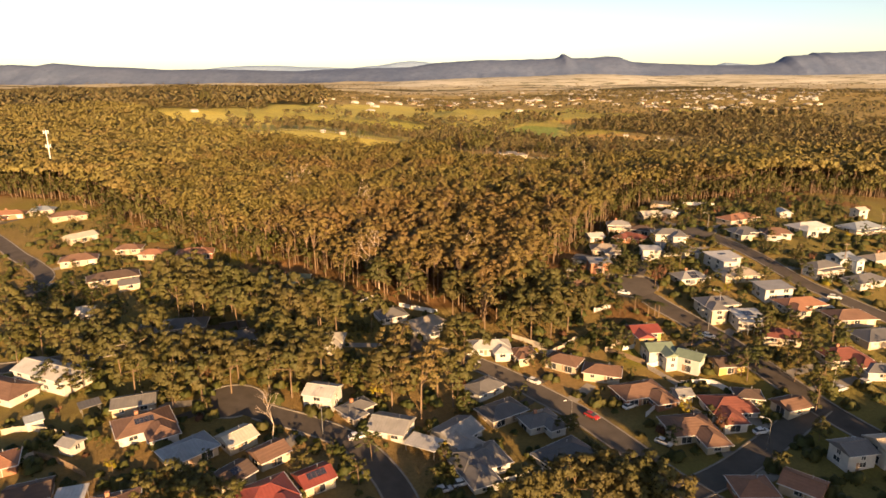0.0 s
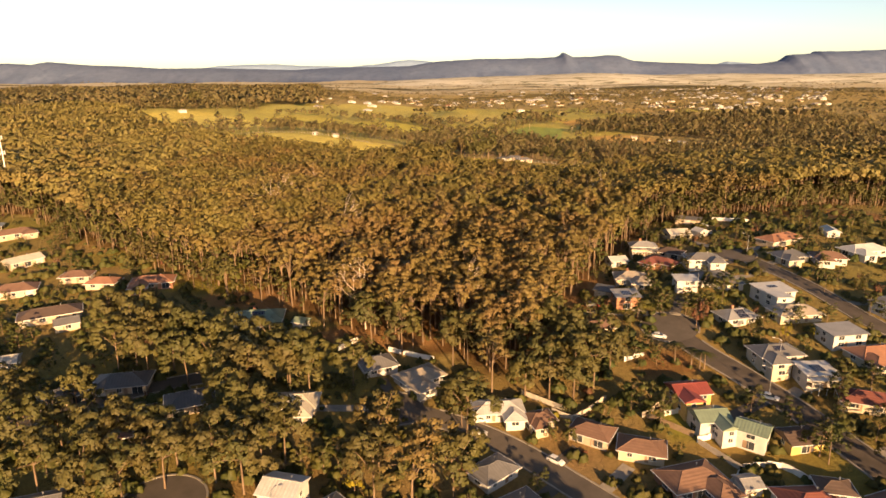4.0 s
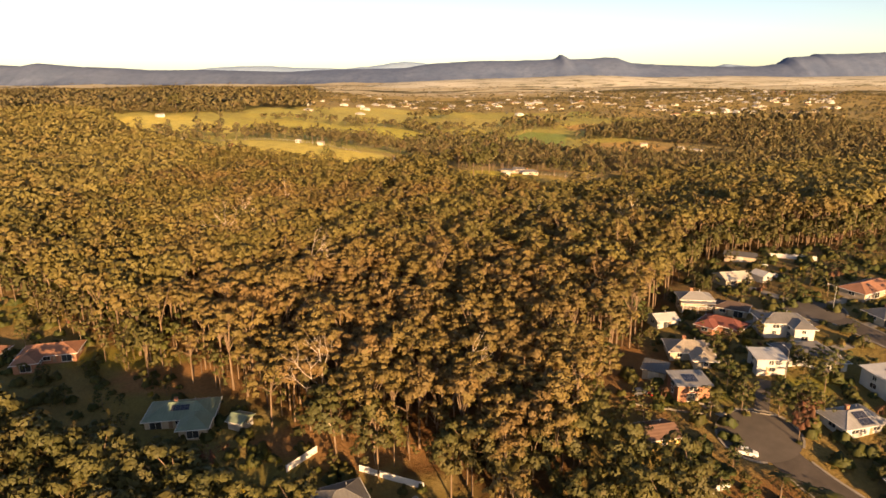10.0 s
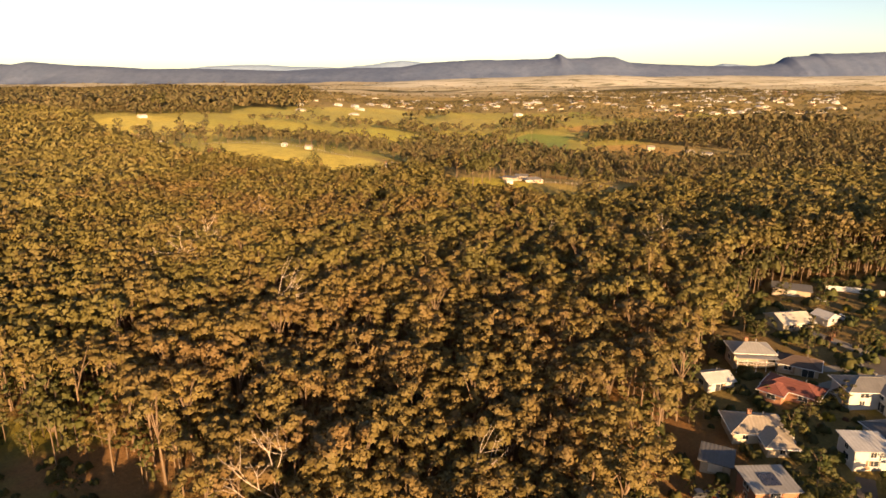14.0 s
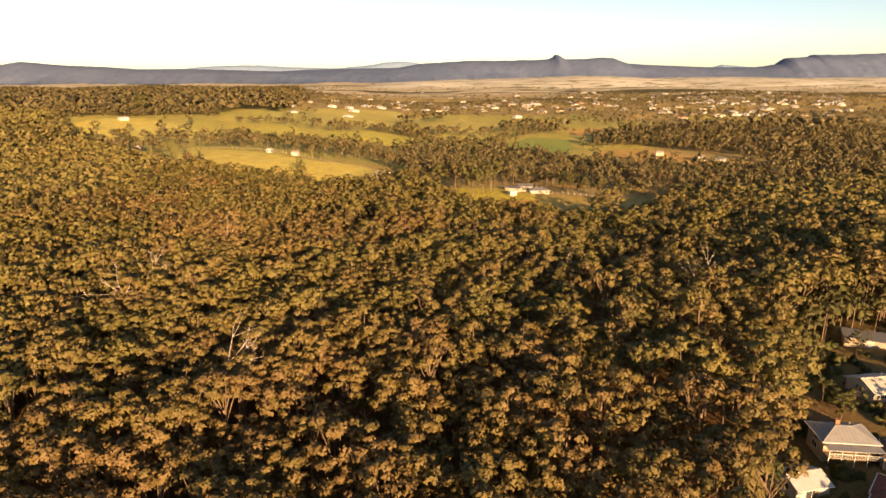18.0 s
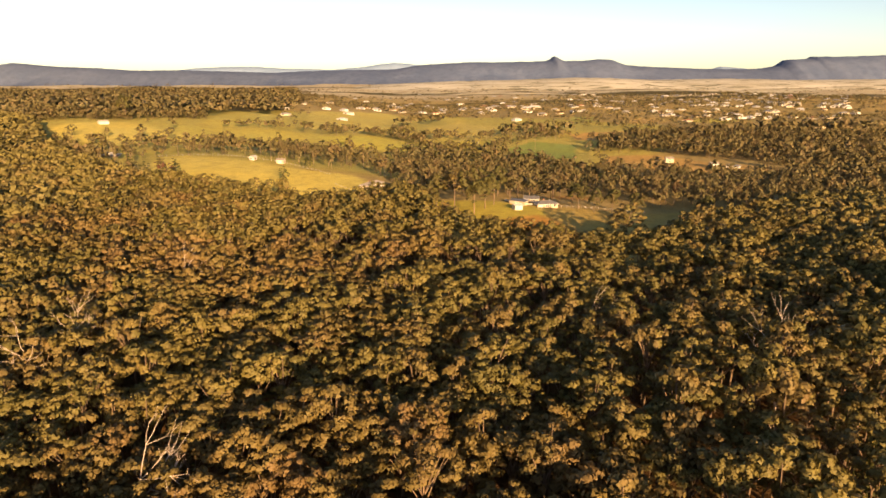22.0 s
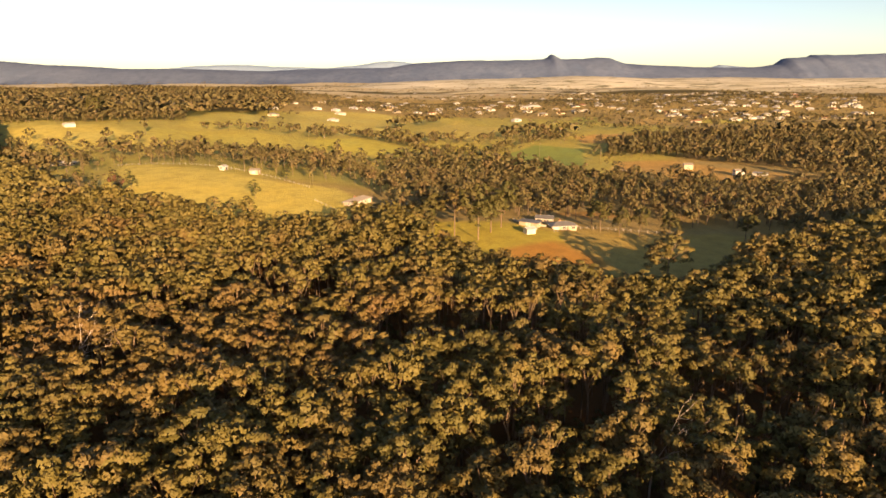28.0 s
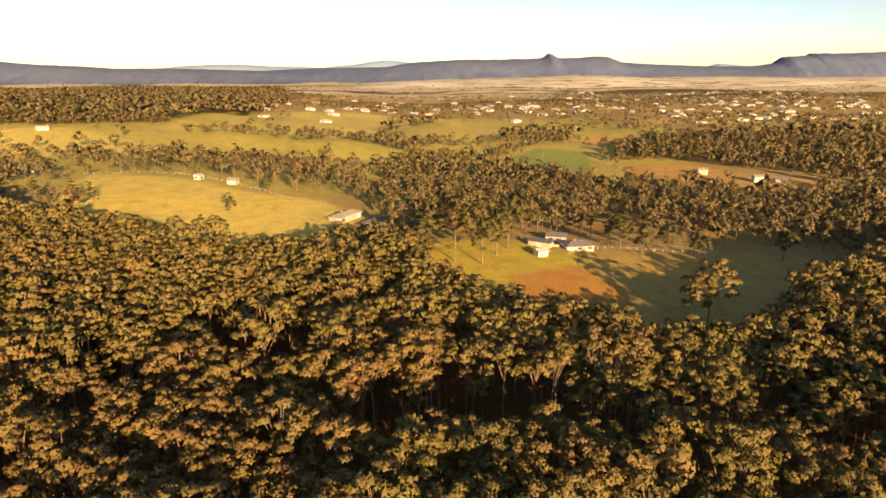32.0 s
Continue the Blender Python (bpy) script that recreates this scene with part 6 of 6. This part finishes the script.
# ---- street lamps, power poles, tower ----
def street_lamp(x, y, turn, height=8.0):
    top = base("street_lamp", x, y, turn, "grey steel street lamp with a curved arm", "street lamp", "street lamps")
    part("pole", np_mesh("pole", [(*tube([(0, 0, -0.4), (0, 0, height * 0.5), (0, 0, height)], [0.11, 0.09, 0.06], 8), steel)]), None, top)
    part("arm", np_mesh("arm", [(*tube([(0, 0, height - 0.1), (0.7, 0, height + 0.45), (2.0, 0, height + 0.6)], [0.05, 0.045, 0.04], 6), steel)]), None, top)
    part("lamp_head", boxes_mesh("lamp_head", trim_white, (1.8, 2.5, -0.14, 0.14, height + 0.52, height + 0.66)), None, top)
    return top


def power_pole(x, y, turn, height=11.0):
    top = base("power_pole", x, y, turn, "brown timber power pole with crossarm", "power pole", "power poles")
    part("pole", np_mesh("pole", [(*tube([(0, 0, -0.5), (0, 0, height * 0.5), (0, 0, height)], [0.17, 0.15, 0.12], 7), timber)]), None, top)
    part("crossarm", boxes_mesh("crossarm", timber, (-1.1, 1.1, -0.06, 0.06, height - 0.8, height - 0.66)), None, top)
    for u in (-1.0, -0.35, 0.35, 1.0):
        part("insulator", boxes_mesh("insulator", trim_white, (u - 0.05, u + 0.05, -0.05, 0.05, height - 0.66, height - 0.45)), None, top)
    return top


street_lamp(31.9, 145.8, 200)
street_lamp(84.2, 239.9, 100)
street_lamp(118.4, 278.0, 150)
street_lamp(82.7, 185.2, 150)
street_lamp(76.6, 132.2, 160)
street_lamp(90.8, 197.0, 160)
street_lamp(-31.0, 133.3, 30)
street_lamp(103.4, 152.4, 150)
power_pole(117.4, 953.2, 20, 15)
power_pole(155.7, 1030.4, 20, 15)
power_pole(107.2, 1043.6, 20, 15)
power_pole(70.4, 958.6, 30, 15)
power_pole(-328.9, 826.6, 0, 15)
power_pole(152.9, 231.8, 0, 11)
power_pole(196.6, 276.5, 0, 11)
power_pole(168.0, 895.3, 20, 15)

mast_white = worn("mast_white", (0.72, 0.7, 0.66), 0.5, amount=0.15)
mast = base("phone_mast", -246, 382, 10, "white phone mast with clustered panel aerials above the bush", "mast", z=gz(-246, 382))
part("pole", np_mesh("pole", [(*tube([(0, 0, -1), (0, 0, 18), (0, 0, 36)], [0.42, 0.36, 0.3], 10), mast_white)]), None, mast)
for level in (27.0, 35.4):
    part("platform", np_mesh("platform", [(*tube([(0, 0, level - 0.15), (0, 0, level + 0.15)], [1.25, 1.25], 12), steel)]), None, mast)
    for k in range(6):
        part("aerial", boxes_mesh("aerial", mast_white, (1.25, 1.5, -0.26, 0.26, level - 0.9, level + 1.2)), None, mast, "white panel aerial", pose(0, 0, 0, 0, 0, 60 * k))


# ---- paddock fences ----
def paddock_fence(points, spacing=4.0):
    line = smooth_line(points, spacing)
    x0, y0 = line[0]
    top = base("paddock_fence", x0, y0, 0, "pale post and wire fence along the paddock", "fence", "paddock fences", z=0)
    post_me = boxes_mesh("post", pale_timber, (-0.12, 0.12, -0.12, 0.12, -0.3, 1.3))
    for x, y in line:
        part("post", post_me, None, top, at=pose(x - x0, y - y0, gz(x, y)))
    for h in (0.55, 1.1):
        part("wire", np_mesh("wire", [(*tube([(x - x0, y - y0, gz(x, y) + h) for x, y in line], [0.03] * len(line), 3), steel)]), None, top)
    return top


paddock_fence([(-225, 731), (-200, 729), (-166, 723), (-130, 703), (-101, 682), (-75, 660)])
paddock_fence([(-66, 628), (-52, 610), (-40, 596)])
paddock_fence([(60, 574), (80, 590), (105, 596), (131, 600)])
paddock_fence([(172, 866), (200, 800), (240, 762), (300, 780)])

# ---- far town and farms ----
far_rng = random.Random(21)
far_kinds = []
for cover, wall, l, w in (("white", "white", 17, 11), ("lightgrey", "cream", 18, 11), ("terra", "cream", 18, 11), ("grey", "white", 18, 11), ("cream", "white", 19, 12), ("white", "cream", 34, 16)):
    top = new("town_house")
    tagged(top, {"white": "white", "lightgrey": "pale grey-roofed", "terra": "terracotta-roofed", "grey": "grey-roofed", "cream": "cream-roofed"}[cover] + (" long shed at the edge of the far town" if l > 30 else " house among trees in the far town"),
           "house", "houses of the far town")
    part("wall", wall_shape(l, w, -3, 2.9, 0), wall_mat[wall], top)
    part("roof", roof_shape("h", l, w, 0.42), cover_mat[cover], top, at=pose(0, 0, 2.88))
    part("window", boxes_mesh("window", glass, (-l * 0.3, -l * 0.05, -w / 2 - 0.05, -w / 2 + 0.05, 1.0, 2.6)), None, top)
    far_kinds.append(top)
spots, tries = [], 0
while len(spots) < 296 and tries < 12000:
    tries += 1
    y = far_rng.uniform(1250, 3000)
    share = far_rng.uniform(-0.42, 0.66)
    x = share * (y - 200)
    want = 0.98 if 0.34 < share and 1500 < y < 2700 else 0.5 if -0.12 < share <= 0.34 and 1640 < y < 2250 else 0.08 if y > 1900 else 0.05
    if far_rng.random() < want and all((x - a) ** 2 + (y - b) ** 2 > 26**2 for a, b in spots):
        spots.append((x, y))
        copy_thing(far_rng.choice(far_kinds[:5] + 3 * far_kinds[:2] + far_kinds[4:5] + ([far_kinds[5]] if far_rng.random() < 0.25 else [])), pose(x, y, gz(x, y) + 0.2, 0, 0, far_rng.uniform(-40, 40)))
for top in far_kinds:
    drop(top)
